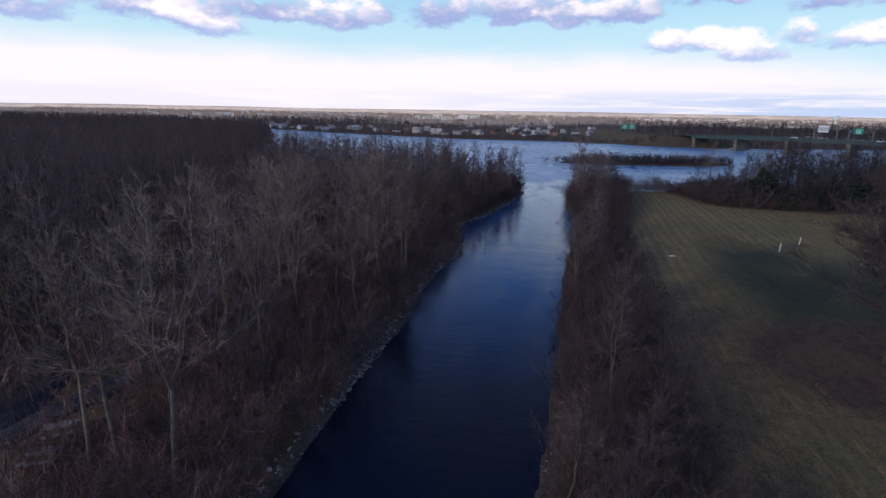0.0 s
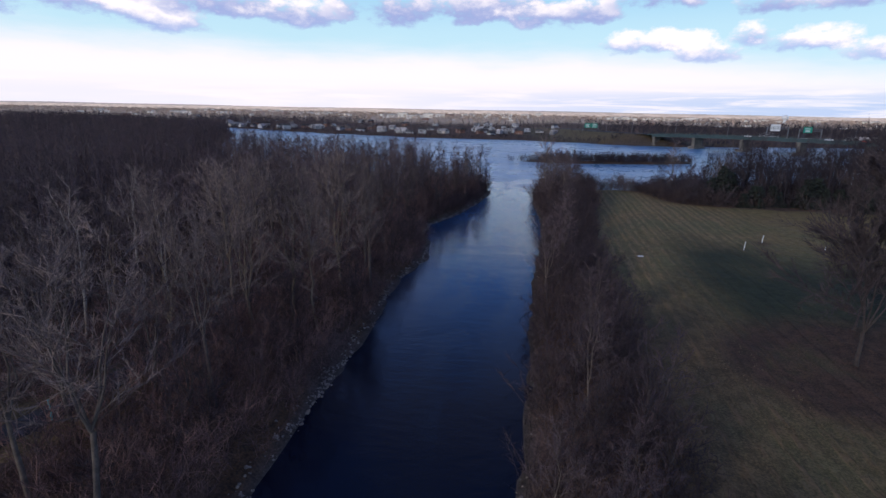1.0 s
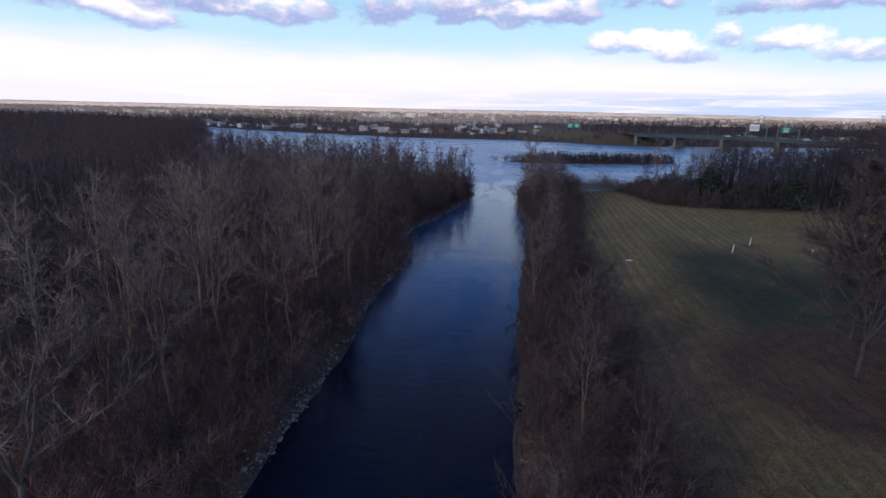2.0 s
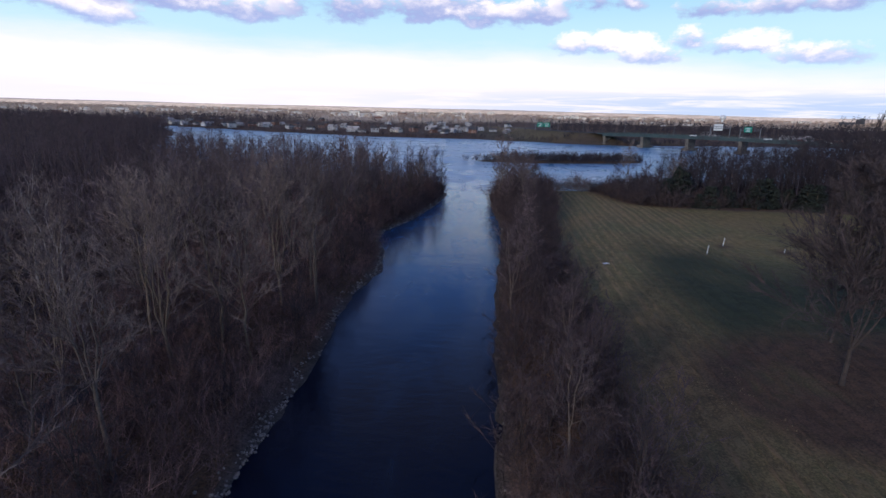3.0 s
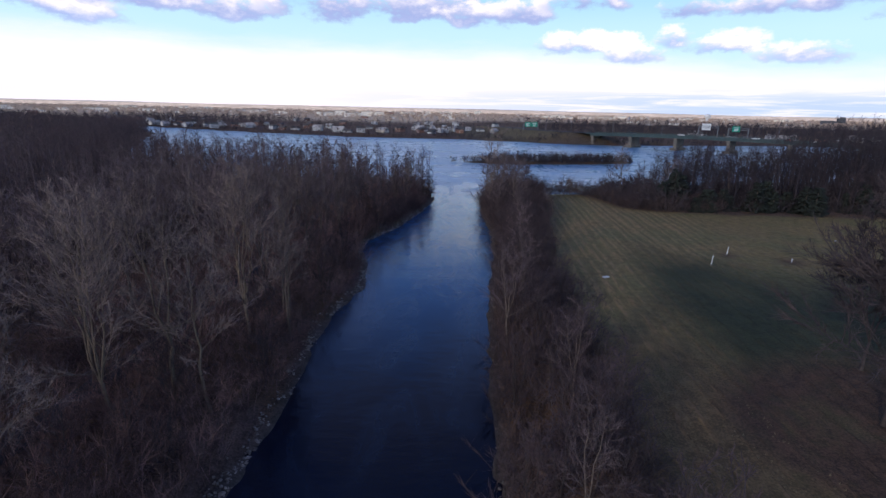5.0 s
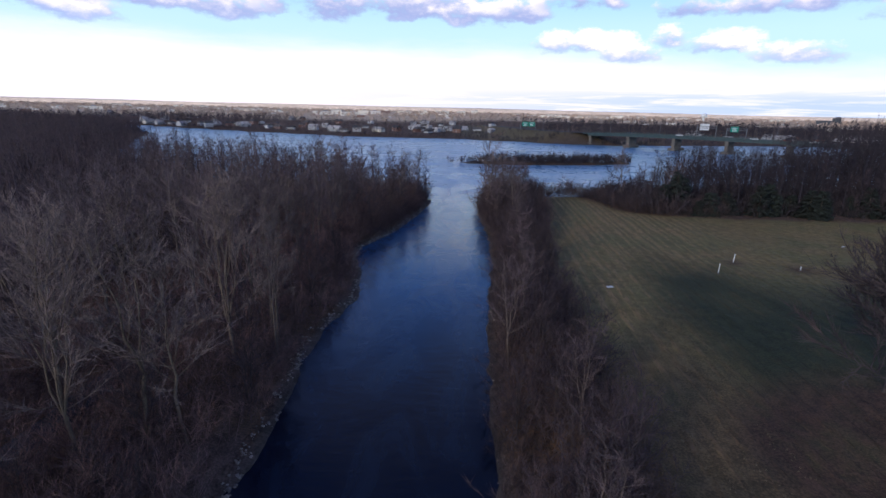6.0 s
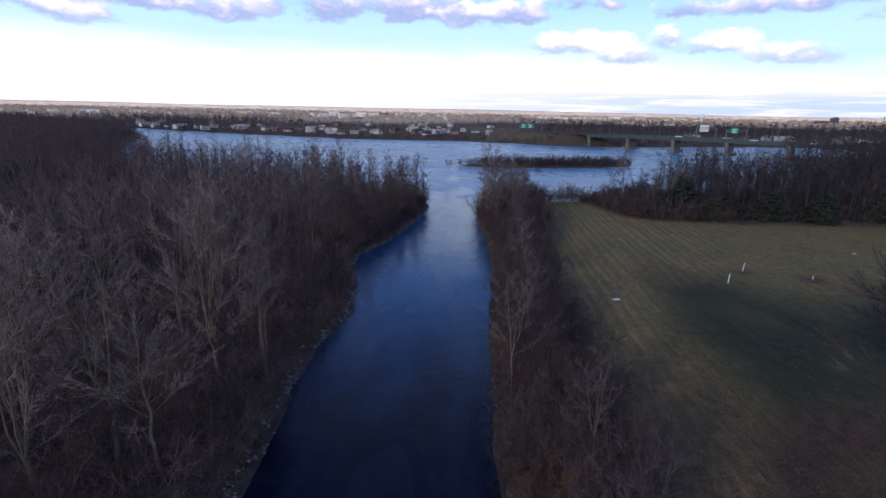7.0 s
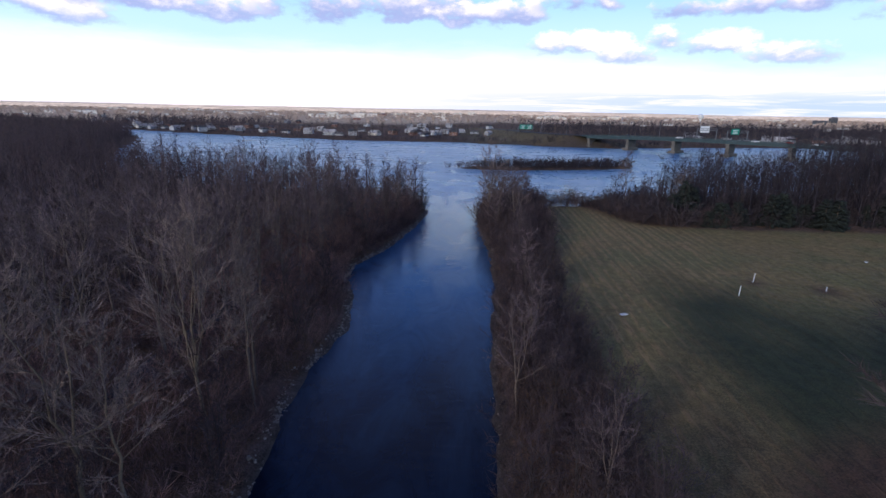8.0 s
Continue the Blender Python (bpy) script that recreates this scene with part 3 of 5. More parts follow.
def fir(seed, H, R):
    """A conifer: trunk, and tiers of drooping sprays."""
    q = np.random.default_rng(seed)
    trunk = tubes(np.array([[[0, 0, 0], [0, 0, H * 0.5], [0, 0, H]]]), np.array([[0.14, 0.09, 0.02]]) * H / 7, 6)
    n = 150
    h = q.uniform(0.04, 0.97, n) ** 1.15
    a = np.arange(n) * 2.4 + q.normal(0, 0.3, n)
    ln = R * (1.03 - h) ** 0.55 * q.uniform(0.75, 1.1, n)
    D = np.stack([np.cos(a), np.sin(a), 0.18 - 0.45 * (1 - h)], 1)
    P = np.stack([0 * h, 0 * h, h * H], 1)
    E = P + D * ln[:, None]
    m = 11
    i = np.repeat(np.arange(n), m)
    s = q.uniform(0.25, 1, len(i))
    S = P[i] + (E[i] - P[i]) * s[:, None]
    T = S + unit(D[i] + q.normal(0, 0.55, (len(i), 3)) + np.array([0, 0, -0.1])) * (0.25 + 0.28 * ln[i])[:, None] * q.uniform(0.6, 1.2, (len(i), 1))
    return trunk, join(spikes(P, E, 0.06), spikes(S, T, 0.15))


def shrub(seed, H, stems=9, tw=4, thick=0.018):
    """Many thin stems from one stool."""
    q = np.random.default_rng(seed)
    a, e = q.uniform(0, 6.28, stems), q.uniform(0.75, 1.45, stems)
    D = np.stack([np.cos(a) * np.cos(e), np.sin(a) * np.cos(e), np.sin(e)], 1)
    P = q.normal(0, 0.12 * H, (stems, 3)) * np.array([1, 1, 0])
    E = P + D * H * q.uniform(0.55, 1.05, (stems, 1))
    i = np.repeat(np.arange(stems), tw)
    S = P[i] + (E[i] - P[i]) * q.uniform(0.25, 0.95, (len(i), 1))
    T = S + unit(D[i] + q.normal(0, 0.55, (len(i), 3))) * H * q.uniform(0.2, 0.45, (len(i), 1))
    return join(spikes(P, E, thick * 1.5), blades(S, T, thick, q))


def scatter(templates, X, Y, sizes, seed, sink=0.1):
    """Copies of the templates set on the ground, joined."""
    q = np.random.default_rng(seed)
    Z = ground_z(X, Y) - sink
    pick, rot = q.integers(0, len(templates), len(X)), q.uniform(0, 6.28, len(X))
    Vs, Fs, o = [], [], 0
    for k, (V, F) in enumerate(templates):
        idx = np.nonzero(pick == k)[0]
        if not len(idx):
            continue
        c, s, z = np.cos(rot[idx])[:, None], np.sin(rot[idx])[:, None], sizes[idx][:, None]
        W = np.stack([(V[:, 0] * c - V[:, 1] * s) * z + X[idx][:, None], (V[:, 0] * s + V[:, 1] * c) * z + Y[idx][:, None], V[:, 2] * z + Z[idx][:, None]], -1)
        Vs.append(W.reshape(-1, 3))
        Fs.append((F[None] + (np.arange(len(idx)) * len(V))[:, None, None]).reshape(-1, 3) + o)
        o += W.shape[0] * W.shape[1]
    return np.concatenate(Vs), np.concatenate(Fs)


def jitter(x0, x1, y0, y1, step, seed, keep):
    """Uneven places about one step apart where keep(X, Y) holds."""
    q = np.random.default_rng(seed)
    X, Y = np.meshgrid(np.arange(x0, x1, step), np.arange(y0, y1, step))
    X, Y = (X + q.uniform(-0.48, 0.48, X.shape) * step).ravel(), (Y + q.uniform(-0.48, 0.48, Y.shape) * step).ravel()
    ok = keep(X, Y)
    return X[ok], Y[ok]


def meshed(kind, trunk, crown, bark, twig):
    return mesh_of(kind + "_trunk", *trunk, bark), mesh_of(kind + "_crown", *crown, twig)


TALL = [meshed("tall", *bare_tree(10 + i, H, ld, fk, cr, 28 // ld + (ld == 1) * -6, 8, 11, 0.018), M[bk], M[tg]) for i, (H, ld, fk, cr, bk, tg) in enumerate((
    (15, 3, 0.30, 4.9, "bark", "twig"), (14, 2, 0.30, 4.2, "bark", "twig"), (16, 4, 0.32, 5.6, "bark", "twig"), (13, 1, 0.30, 4.2, "bark", "twig"),
    (15, 2, 0.26, 3.6, "pale_bark", "pale_twig"), (14, 3, 0.34, 4.4, "pale_bark", "twig"), (16, 2, 0.38, 4.2, "bark", "twig"), (12, 3, 0.20, 4.6, "bark", "pale_twig")))]
SMALL = [meshed("small", *bare_tree(40 + i, H, ld, fk, cr, 7, 7, 10, 0.0125, 4, 0.02), M["dark_bark"], M["shrub_twig"]) for i, (H, ld, fk, cr) in enumerate((
    (7, 4, 0.10, 3.0), (8, 4, 0.10, 3.3), (6.5, 3, 0.14, 2.9), (9, 4, 0.16, 3.2), (7.5, 4, 0.08, 3.5)))]
FIRS = [meshed("fir", *fir(70 + i, h, r), M["bark"], M["needles"]) for i, (h, r) in enumerate(((7.0, 2.9), (5.6, 3.1), (8.6, 2.5), (6.4, 2.4), (4.8, 2.8)))]


def plant(meshes, name, label, x, y, size, turn, group, category="tree"):
    t = thing(name, label, category, group, pose(x, y, float(ground_z(x, y)) - 0.12, 0, 0, turn) @ Matrix.Scale(size, 4))
    part("trunk", meshes[0], t)
    part("crown", meshes[1], t)
    return t


HERO = [meshed("hero", *bare_tree(60 + i, H, ld, fk, cr, lm, 9, 14, 0.0155, low=lo), M[bk], M["pale_twig"]) for i, (H, ld, fk, cr, lm, bk, lo) in enumerate((
    (15.0, 5, 0.24, 5.8, 7, "pale_bark", 0.05), (15.0, 2, 0.36, 5.0, 14, "pale_bark", 0.02), (12.5, 1, 0.30, 4.8, 24, "pale_bark", 0.05),
    (15.0, 4, 0.40, 5.0, 7, "bark", 0.1), (14.0, 1, 0.34, 3.2, 22, "bark", 0.1),
    (14.5, 3, 0.34, 3.4, 8, "white_bark", 0.15)))]
BARE = "leafless deciduous tree with grey-brown branching crown in a riverside wood"
PALE = "leafless tree with pale lichen-tinted trunk and spreading upright limbs"
# trees that stand out along the left bank: x, y, kind, height factor, turn
STANDING = ((-18.4, 21.9, 3, 1.05, 20), (-22.8, 22.8, 3, 0.94, 80), (-24.2, 22.2, 4, 1.0, 200), (-19.4, 34.2, 3, 0.92, 70), (-22.3, 46.2, 0, 1.0, 10), (-19.2, 48.2, 1, 1.0, 140),
            (-17.0, 49.0, 2, 0.98, 290), (-18.0, 60.2, 0, 1.02, 45), (-15.0, 62.6, 4, 0.92, 300), (-15.6, 65.0, 4, 0.95, 75), (-16.8, 66.5, 4, 1.0, 190), (-27.5, 52.0, 1, 0.98, 230),
            (-33.4, 50.2, 5, 0.98, 100), (-37.6, 43.6, 5, 1.0, 210), (-46.0, 62.0, 5, 1.0, 320), (-31.5, 57.0, 0, 0.95, 215), (-32.6, 69.5, 1, 0.92, 320), (-24.5, 74.0, 3, 0.95, 5), (-20.5, 81.0, 1, 0.86, 120), (-33.0, 37.0, 3, 0.9, 60),
            (-27.0, 40.5, 0, 0.88, 150))
for x, y, k, s, r in STANDING:
    plant(HERO[k], "bare_tree", BARE if k == 3 else PALE, x, y, s, r, "trees of the wooded bank")
q = np.random.default_rng(5)
HEROES = np.array([p[:2] for p in STANDING])


def in_wood(X, Y):
    near = np.min((X[:, None] - HEROES[:, 0]) ** 2 + (Y[:, None] - HEROES[:, 1]) ** 2, 1)
    return (land_distance(X, Y) > 3.0) & (edge_distance(PATHWAY, X, Y, False) > np.where(Y < 36, 3.4, 1.7)) & (near > 12) & (np.hypot(X + 20, Y - 20) > 6.5) & ~((X > -23.5) & (Y > 24) & (Y < 44))


X, Y = jitter(-47, -11, 14, 112, 5.4, 21, in_wood)
for x, y in zip(X, Y):
    k = int(q.choice(8, p=(0.2, 0.16, 0.16, 0.14, 0.05, 0.07, 0.12, 0.10)))
    plant(TALL[k], "bare_tree", PALE if k in (4, 5) else BARE, x, y, q.uniform(0.72, 1.02) * (0.85 if land_distance(x, y) < 5 else 1), q.uniform(0, 360), "trees of the riverside wood")
# young growth on the open part of the bank
X, Y = jitter(-26, -12, 24, 52, 4.2, 27, lambda X, Y: (land_distance(X, Y) > 2.0) & (edge_distance(PATHWAY, X, Y, False) > 2.2))
for x, y in zip(X, Y):
    if q.uniform() < 0.75:
        plant(SMALL[int(q.integers(0, 5))], "young_tree", "small leafless tree among reddish brushwood on the bank", x, y, q.uniform(0.45, 0.9), q.uniform(0, 360), "young trees of the wooded bank")
X, Y = jitter(-24, -8, 52, 110, 4.6, 29, lambda X, Y: (land_distance(X, Y) > 1.3) & (land_distance(X, Y) < 7))
for x, y in zip(X, Y):
    plant(SMALL[int(q.integers(0, 5))], "young_tree", "small leafless tree leaning over the water's edge", x, y, q.uniform(0.5, 0.95), q.uniform(0, 360), "young trees of the wooded bank")
# cape at the canal's mouth
X, Y = jitter(-24, 0, 112, 160, 3.9, 22, lambda X, Y: (land_distance(X, Y) > 1.2) & (edge_distance(PATHWAY, X, Y, False) > 2.0))
for x, y in zip(X, Y):
    k = int(q.integers(0, 8))
    tip = smooth(y, 120, 150)
    small = q.uniform() < 0.25 + 0.3 * tip
    plant(SMALL[k % 5] if small else TALL[k], "bare_tree", BARE, x, y, q.uniform(0.6, 0.8) if not small else q.uniform(0.65, 0.95), q.uniform(0, 360), "trees of the cape")
# the strip between canal and meadow
def in_strip(X, Y):
    return (land_distance(X, Y) > 1.0) & (edge_distance(MEADOW, X, Y) < -0.8 - 1.6 * smooth(Y, 70, 85)) & (X > 0) & (X < 40)


X, Y = jitter(2, 30, 16, 160, 3.2, 23, in_strip)
for x, y in zip(X, Y):
    grown = smooth(y, 112, 128) * smooth(158 - y, 0, 10)
    if q.uniform() < 0.55 * grown and x < 21:
        plant(TALL[int(q.integers(0, 8))], "bare_tree", BARE, x, y, q.uniform(0.5, 0.78), q.uniform(0, 360), "trees between canal and meadow")
    else:
        plant(SMALL[int(q.integers(0, 5))], "bare_shrub", "low many-stemmed leafless shrub in the strip beside the canal", x, y,
              q.uniform(0.55, 1.0), q.uniform(0, 360), "shrubs between canal and meadow", "shrub")
# the big tree by the meadow
for x, y, k, sz, r in ((3.9, 26.7, 3, 0.55, 10), (7.8, 37.0, 1, 0.62, 40), (6.9, 62.0, 2, 0.66, 70), (9.4, 70.0, 6, 0.60, 150), (10.4, 50.0, 0, 0.55, 250), (12.2, 88.0, 0, 0.60, 300), (14.5, 108.0, 1, 0.62, 30)):
    plant(TALL[k], "bare_tree", "leafless tree rising above the canal-side shrubs", x, y, sz, r, "trees between canal and meadow")
BIG = meshed("big", *bare_tree(92, 16.5, 6, 0.20, 7.8, 8, 14, 24, 0.022), M["dark_bark"], M["dark_twig"])
plant(TALL[4], "bare_tree", "tall slender leafless tree at the canal's mouth", 12.8, 146.0, 1.22, 70, "trees between canal and meadow")
for x, y, k, sz, r in ((14.6, 139.0, 4, 0.80, 20), (17.2, 143.0, 1, 0.78, 110), (12.2, 149.5, 6, 0.72, 240), (19.5, 136.0, 3, 0.80, 300), (22.0, 147.0, 1, 0.66, 50)):
    plant(TALL[k], "bare_tree", "leafless tree with upswept twigs at the canal's mouth", x, y, sz, r, "trees between canal and meadow")
plant(TALL[4], "bare_tree", "slim leafless tree on the wooded cape", -6.4, 152.0, 0.66, 10, "trees of the cape")
plant(TALL[1], "bare_tree", "slim leafless tree on the wooded cape", -9.0, 150.5, 0.55, 200, "trees of the cape")
plant(BIG, "bare_tree", "large spreading leafless tree standing on the meadow's edge", 33.0, 48.2, 1.08, 30, "trees by the meadow")
plant(BIG, "bare_tree", "large spreading leafless tree standing on the meadow's edge", 41.5, 52.0, 1.0, 130, "trees by the meadow")
plant(BIG, "bare_tree", "large spreading leafless tree standing on the meadow's edge", 46.0, 44.0, 1.05, 250, "trees by the meadow")
plant(BIG, "bare_tree", "large spreading leafless tree standing on the meadow's edge", 38.0, 56.5, 0.82, 200, "trees by the meadow")
plant(BIG, "bare_tree", "large spreading leafless tree standing on the meadow's edge", 51.0, 54.0, 0.95, 300, "trees by the meadow")
# firs and bare trees along the meadow's far edge
for x in np.arange(50, 122, 2.7):
    if q.uniform() < 0.30:
        continue
    y = float(np.interp(x, (47, 52, 65, 98, 150), (138.5, 134.5, 131.6, 131, 131))) + q.uniform(-0.5, 4.5)
    plant(FIRS[int(q.integers(0, 5))], "fir_tree", "dark green conifer at the meadow's edge", x + q.uniform(-1.3, 1.3), y, q.uniform(0.6, 1.25), q.uniform(0, 360), "conifers by the meadow")
X, Y = jitter(40, 120, 130, 166, 7.5, 24, lambda X, Y: (land_distance(X, Y) > 3) & (edge_distance(MEADOW, X, Y) < -3.0))
for x, y in zip(X, Y):
    if x < 66 and q.uniform() < 0.55:
        continue
    small = q.uniform() < 0.45
    plant(SMALL[int(q.integers(0, 5))], "bare_tree", "leafless tree in the wood beyond the meadow", x, y, q.uniform(0.7, 0.9) if small else q.uniform(1.1, 1.45), q.uniform(0, 360), "trees of the far wood")

for x, y, k, sz, r in ((57.4, 143.6, 4, 0.68, 20), (51.5, 159.5, 4, 0.98, 140), (47.0, 146.0, 1, 0.42, 60), (62.0, 148.0, 4, 0.72, 260), (71.0, 140.0, 5, 0.66, 90)):
    plant(TALL[k], "bare_tree", "slim pale-stemmed leafless tree rising over the meadow's hedge", x, y, sz, r, "trees of the far wood")

# woods further off and undergrowth, joined
def plain_tree(seed, H, crown, limbs, twigs, thick):
    """A distant leafless tree: a stem, limbs and the haze of its twigs."""
    q = np.random.default_rng(seed)
    base, tip = np.zeros((1, 3)), np.array([[q.normal(0, 0.4), q.normal(0, 0.4), H]])
    h = q.uniform(0.22, 0.92, limbs)
    a = np.arange(limbs) * 2.4 + q.normal(0, 0.3, limbs)
    e = q.uniform(0.5, 1.2, limbs)
    D = np.stack([np.cos(a) * np.cos(e), np.sin(a) * np.cos(e), np.sin(e)], 1)
    P = tip * h[:, None]
    ln = crown * (1.15 - 0.82 * h)
    E = P + D * ln[:, None]
    i = np.repeat(np.arange(limbs), twigs)
    S = P[i] + (E[i] - P[i]) * q.uniform(0.25, 1.0, (len(i), 1))
    T = S + unit(D[i] + q.normal(0, 0.6, (len(i), 3)) + np.array([0, 0, 0.3])) * (ln[i] * q.uniform(0.22, 0.5, len(i)))[:, None]
    return join(spikes(base, tip, H * 0.012), spikes(P, E, thick * 0.9), blades(S, T, thick, q))


MID = [plain_tree(100 + i, 15, 4.0, 24, 9, 0.030) for i in range(6)]
FINE = [plain_tree(180 + i, 15, 3.7, 26, 10, 0.024) for i in range(6)]
FAR = [plain_tree(120 + i, 13, 4.4, 7, 7, 0.17) for i in range(5)]
BUSH = [shrub(140 + i, 2.4, 6, 9, 0.034) for i in range(6)]
THICK = [shrub(150 + i, 2.5, 9, 18, 0.0125) for i in range(7)]
WHIPS = [shrub(155 + i, 3.0, 8, 20, 0.0105) for i in range(7)]


def stuff(name, label, category, arrays, mat):
    return tagged(new(name, mesh_of(name, *arrays, mat)), label, category, kind="stuff")


def back_wood(X, Y):
    return (X > -1.3 * (Y + 12) - 22) & (land_distance(X, Y) > 3.0) & ~((X > -47) & (Y < 112) & (Y > 14)) & (edge_distance(PATHWAY, X, Y, False) > 6) & ~((X > -24) & (Y >= 112)) & (X < 0)


X, Y = jitter(-200, -14, -30, 300, 6.1, 31, back_wood)
stuff("woodland", "dense leafless riverside woodland", "woodland", scatter(MID, X, Y, np.random.default_rng(1).uniform(0.75, 1.12, len(X)), 51), M["woods"])
X, Y = jitter(-230, -2, 112, 420, 3.2, 42, lambda X, Y: (land_distance(X, Y) > 1.2) & (land_distance(X, Y) < 26) & ((X < -20) | (Y > 145)) & (X < 0))
stuff("woodland", "thick leafless trees along the river shore", "woodland", scatter(FINE, X, Y, np.random.default_rng(11).uniform(0.58, 1.0, len(X)), 61), M["woods"])
X, Y = jitter(-150, -24, 10, 300, 3.6, 43, lambda X, Y: (land_distance(X, Y) > 0.8) & ((X < -36) | (Y > 165)) & (X > -1.3 * (Y + 12)))
stuff("undergrowth", "brown bare brushwood among the shore trees", "undergrowth", scatter(BUSH, X, Y, np.random.default_rng(12).uniform(1.0, 2.6, len(X)), 62), M["brush"])
X, Y = jitter(-900, -196, -6, 760, 10.0, 32, lambda X, Y: (X > -1.3 * (Y + 12)) & (land_distance(X, Y) > 3))
stuff("woodland", "leafless woodland reaching into the distance", "woodland", scatter(FAR, X, Y, np.random.default_rng(2).uniform(0.75, 1.05, len(X)), 52), M["woods"])
X, Y = jitter(42, 420, 90, 300, 5.6, 33, lambda X, Y: (X < 0.95 * Y + 20) & ((Y < 245) | (X > 200)) & (land_distance(X, Y) > 3) & (edge_distance(MEADOW, X, Y) < -3))
stuff("woodland", "leafless wood between meadow and river", "woodland", scatter(MID, X, Y, np.random.default_rng(3).uniform(0.7, 0.95, len(X)) * (0.35 + 0.65 * smooth(X, 46, 66)), 53), M["far_woods"])
X, Y = jitter(46, 170, 128, 182, 2.8, 44, lambda X, Y: (land_distance(X, Y) > 2) & (edge_distance(MEADOW, X, Y) < -5))
stuff("woodland", "thick dark leafless wood behind the conifers", "woodland", scatter(FINE, X, Y, np.random.default_rng(13).uniform(0.75, 1.15, len(X)) * (0.3 + 0.7 * smooth(X, 48, 64)) * (1 + 0.4 * smooth(X, 85, 115)), 63), M["far_woods"])
X, Y = jitter(-36, 0, -12, 165, 1.5, 34, lambda X, Y: (X > -1.25 * (Y + 6) - 12) & (land_distance(X, Y) > 0.7) & (edge_distance(PATHWAY, X, Y, False) > np.where(Y < 32, 3.6, 1.0)))
stuff("undergrowth", "reddish-brown bare brushwood under the trees", "undergrowth", scatter(WHIPS, X, Y, np.random.default_rng(4).uniform(0.5, 1.7, len(X)) * smooth(land_distance(X, Y), -3.0, 2.4), 54), M["bank_brush"])
X, Y = jitter(2, 40, -12, 162, 1.6, 35, lambda X, Y: (land_distance(X, Y) > 0.25) & (edge_distance(MEADOW, X, Y) < 0.4) & (X > 0) & (X < 40))
stuff("undergrowth", "tangled brown brushwood along the canal", "undergrowth", scatter(THICK, X, Y, np.random.default_rng(5).uniform(0.6, 1.6, len(X)) * (1 + 0.6 * smooth(Y, 100, 125)), 55), M["brush"])
X, Y = jitter(40, 200, 120, 175, 2.0, 36, lambda X, Y: (land_distance(X, Y) > 1) & (edge_distance(MEADOW, X, Y) < np.where(X < 56, -0.6, -3.0)))
stuff("undergrowth", "brown brushwood at the meadow's edge", "undergrowth", scatter(BUSH, X, Y, np.random.default_rng(6).uniform(0.9, 2.0, len(X)) * (1 + 0.5 * smooth(X, 43, 50) * smooth(62 - X, 0, 8)), 56), M["far_woods"])
X, Y = jitter(40, 66, 131, 160, 1.35, 50, lambda X, Y: (land_distance(X, Y) > 1) & (edge_distance(MEADOW, X, Y) < -0.5) & (edge_distance(MEADOW, X, Y) > -9))
stuff("undergrowth", "dense reddish-brown hedge bushes at the meadow's corner", "undergrowth", scatter(THICK, X, Y, np.random.default_rng(22).uniform(1.0, 1.9, len(X)) * smooth(X, 34, 46), 67), M["brush"])
X, Y = jitter(-24, 0, 108, 161, 1.5, 45, lambda X, Y: (land_distance(X, Y) > 0.6) & (edge_distance(PATHWAY, X, Y, False) > 1.3))
stuff("undergrowth", "dense brown brushwood covering the wooded cape", "undergrowth", scatter(THICK, X, Y, np.random.default_rng(14).uniform(0.9, 2.2, len(X)) * smooth(land_distance(X, Y), -2, 3), 64), M["bank_brush"])
X, Y = jitter(5, 140, 255, 292, 1.9, 37, lambda X, Y: edge_distance(ISLET, X, Y) > 0.5)
stuff("undergrowth", "low brown scrub covering the river islet", "undergrowth", scatter(BUSH, X, Y, np.random.default_rng(7).uniform(0.9, 2.3, len(X)), 57), M["far_woods"])

TUFT = [shrub(170 + i, 0.42, 5, 0, 0.022) for i in range(4)]
X, Y = jitter(12, 52, 34, 152, 0.6, 46, lambda X, Y: (edge_distance(MEADOW, X, Y) > 0.3) & (np.sin((X + 0.079 * Y) * 2.1 + 0.6 * wobble(X, Y, 0.15, 2.0)) > 0.45) & (wobble(X, Y, 0.4, 7.0) > -0.1) & (X < 26 + 0.3 * np.maximum(Y - 95, 0)))
stuff("grass_tufts", "rows of straw-coloured mown grass tufts in the meadow", "grass", scatter(TUFT, X, Y, np.random.default_rng(15).uniform(0.35, 0.8, len(X)), 65, 0.03), M["straw"])

# ---- beyond the river ----


def far_bank(X, Y):
    d = land_distance(X, Y)
    clear = (X > 10) & (X < 125) & (d < 60)
    return (d > 3) & (np.abs(X) < 0.93 * Y + 60) & (Y > 400) & (edge_distance(ROAD, X, Y, False) > 22) & ~clear & ((wobble(X, Y, 0.021, 4.0) > -0.6) | (X > 130))


def clumped(X, Y, seed, lo, hi):
    return np.random.default_rng(seed).uniform(lo, hi, len(X)) * (1 + 0.35 * wobble(X, Y, 0.035, 6.0)) * (1 + 0.3 * (X > 120))


X, Y = jitter(-800, 1200, 425, 950, 13.5, 39, lambda X, Y: far_bank(X, Y) & (Y < 760 + 190 * smooth(X, -40, 140)))
X2, Y2 = jitter(100, 760, 425, 700, 11.0, 47, far_bank)
X3, Y3 = jitter(-420, 20, 440, 720, 10.5, 48, lambda X, Y: (land_distance(X, Y) > 4) & (land_distance(X, Y) < 60) & (wobble(X, Y, 0.05, 2.0) > -0.25))
X, Y = np.concatenate([X, X2, X3]), np.concatenate([Y, Y2, Y3])
brown = (wobble(X, Y, 0.027, 8.0) + np.random.default_rng(21).normal(0, 0.4, len(X)) > 0.15) & (X < 130)
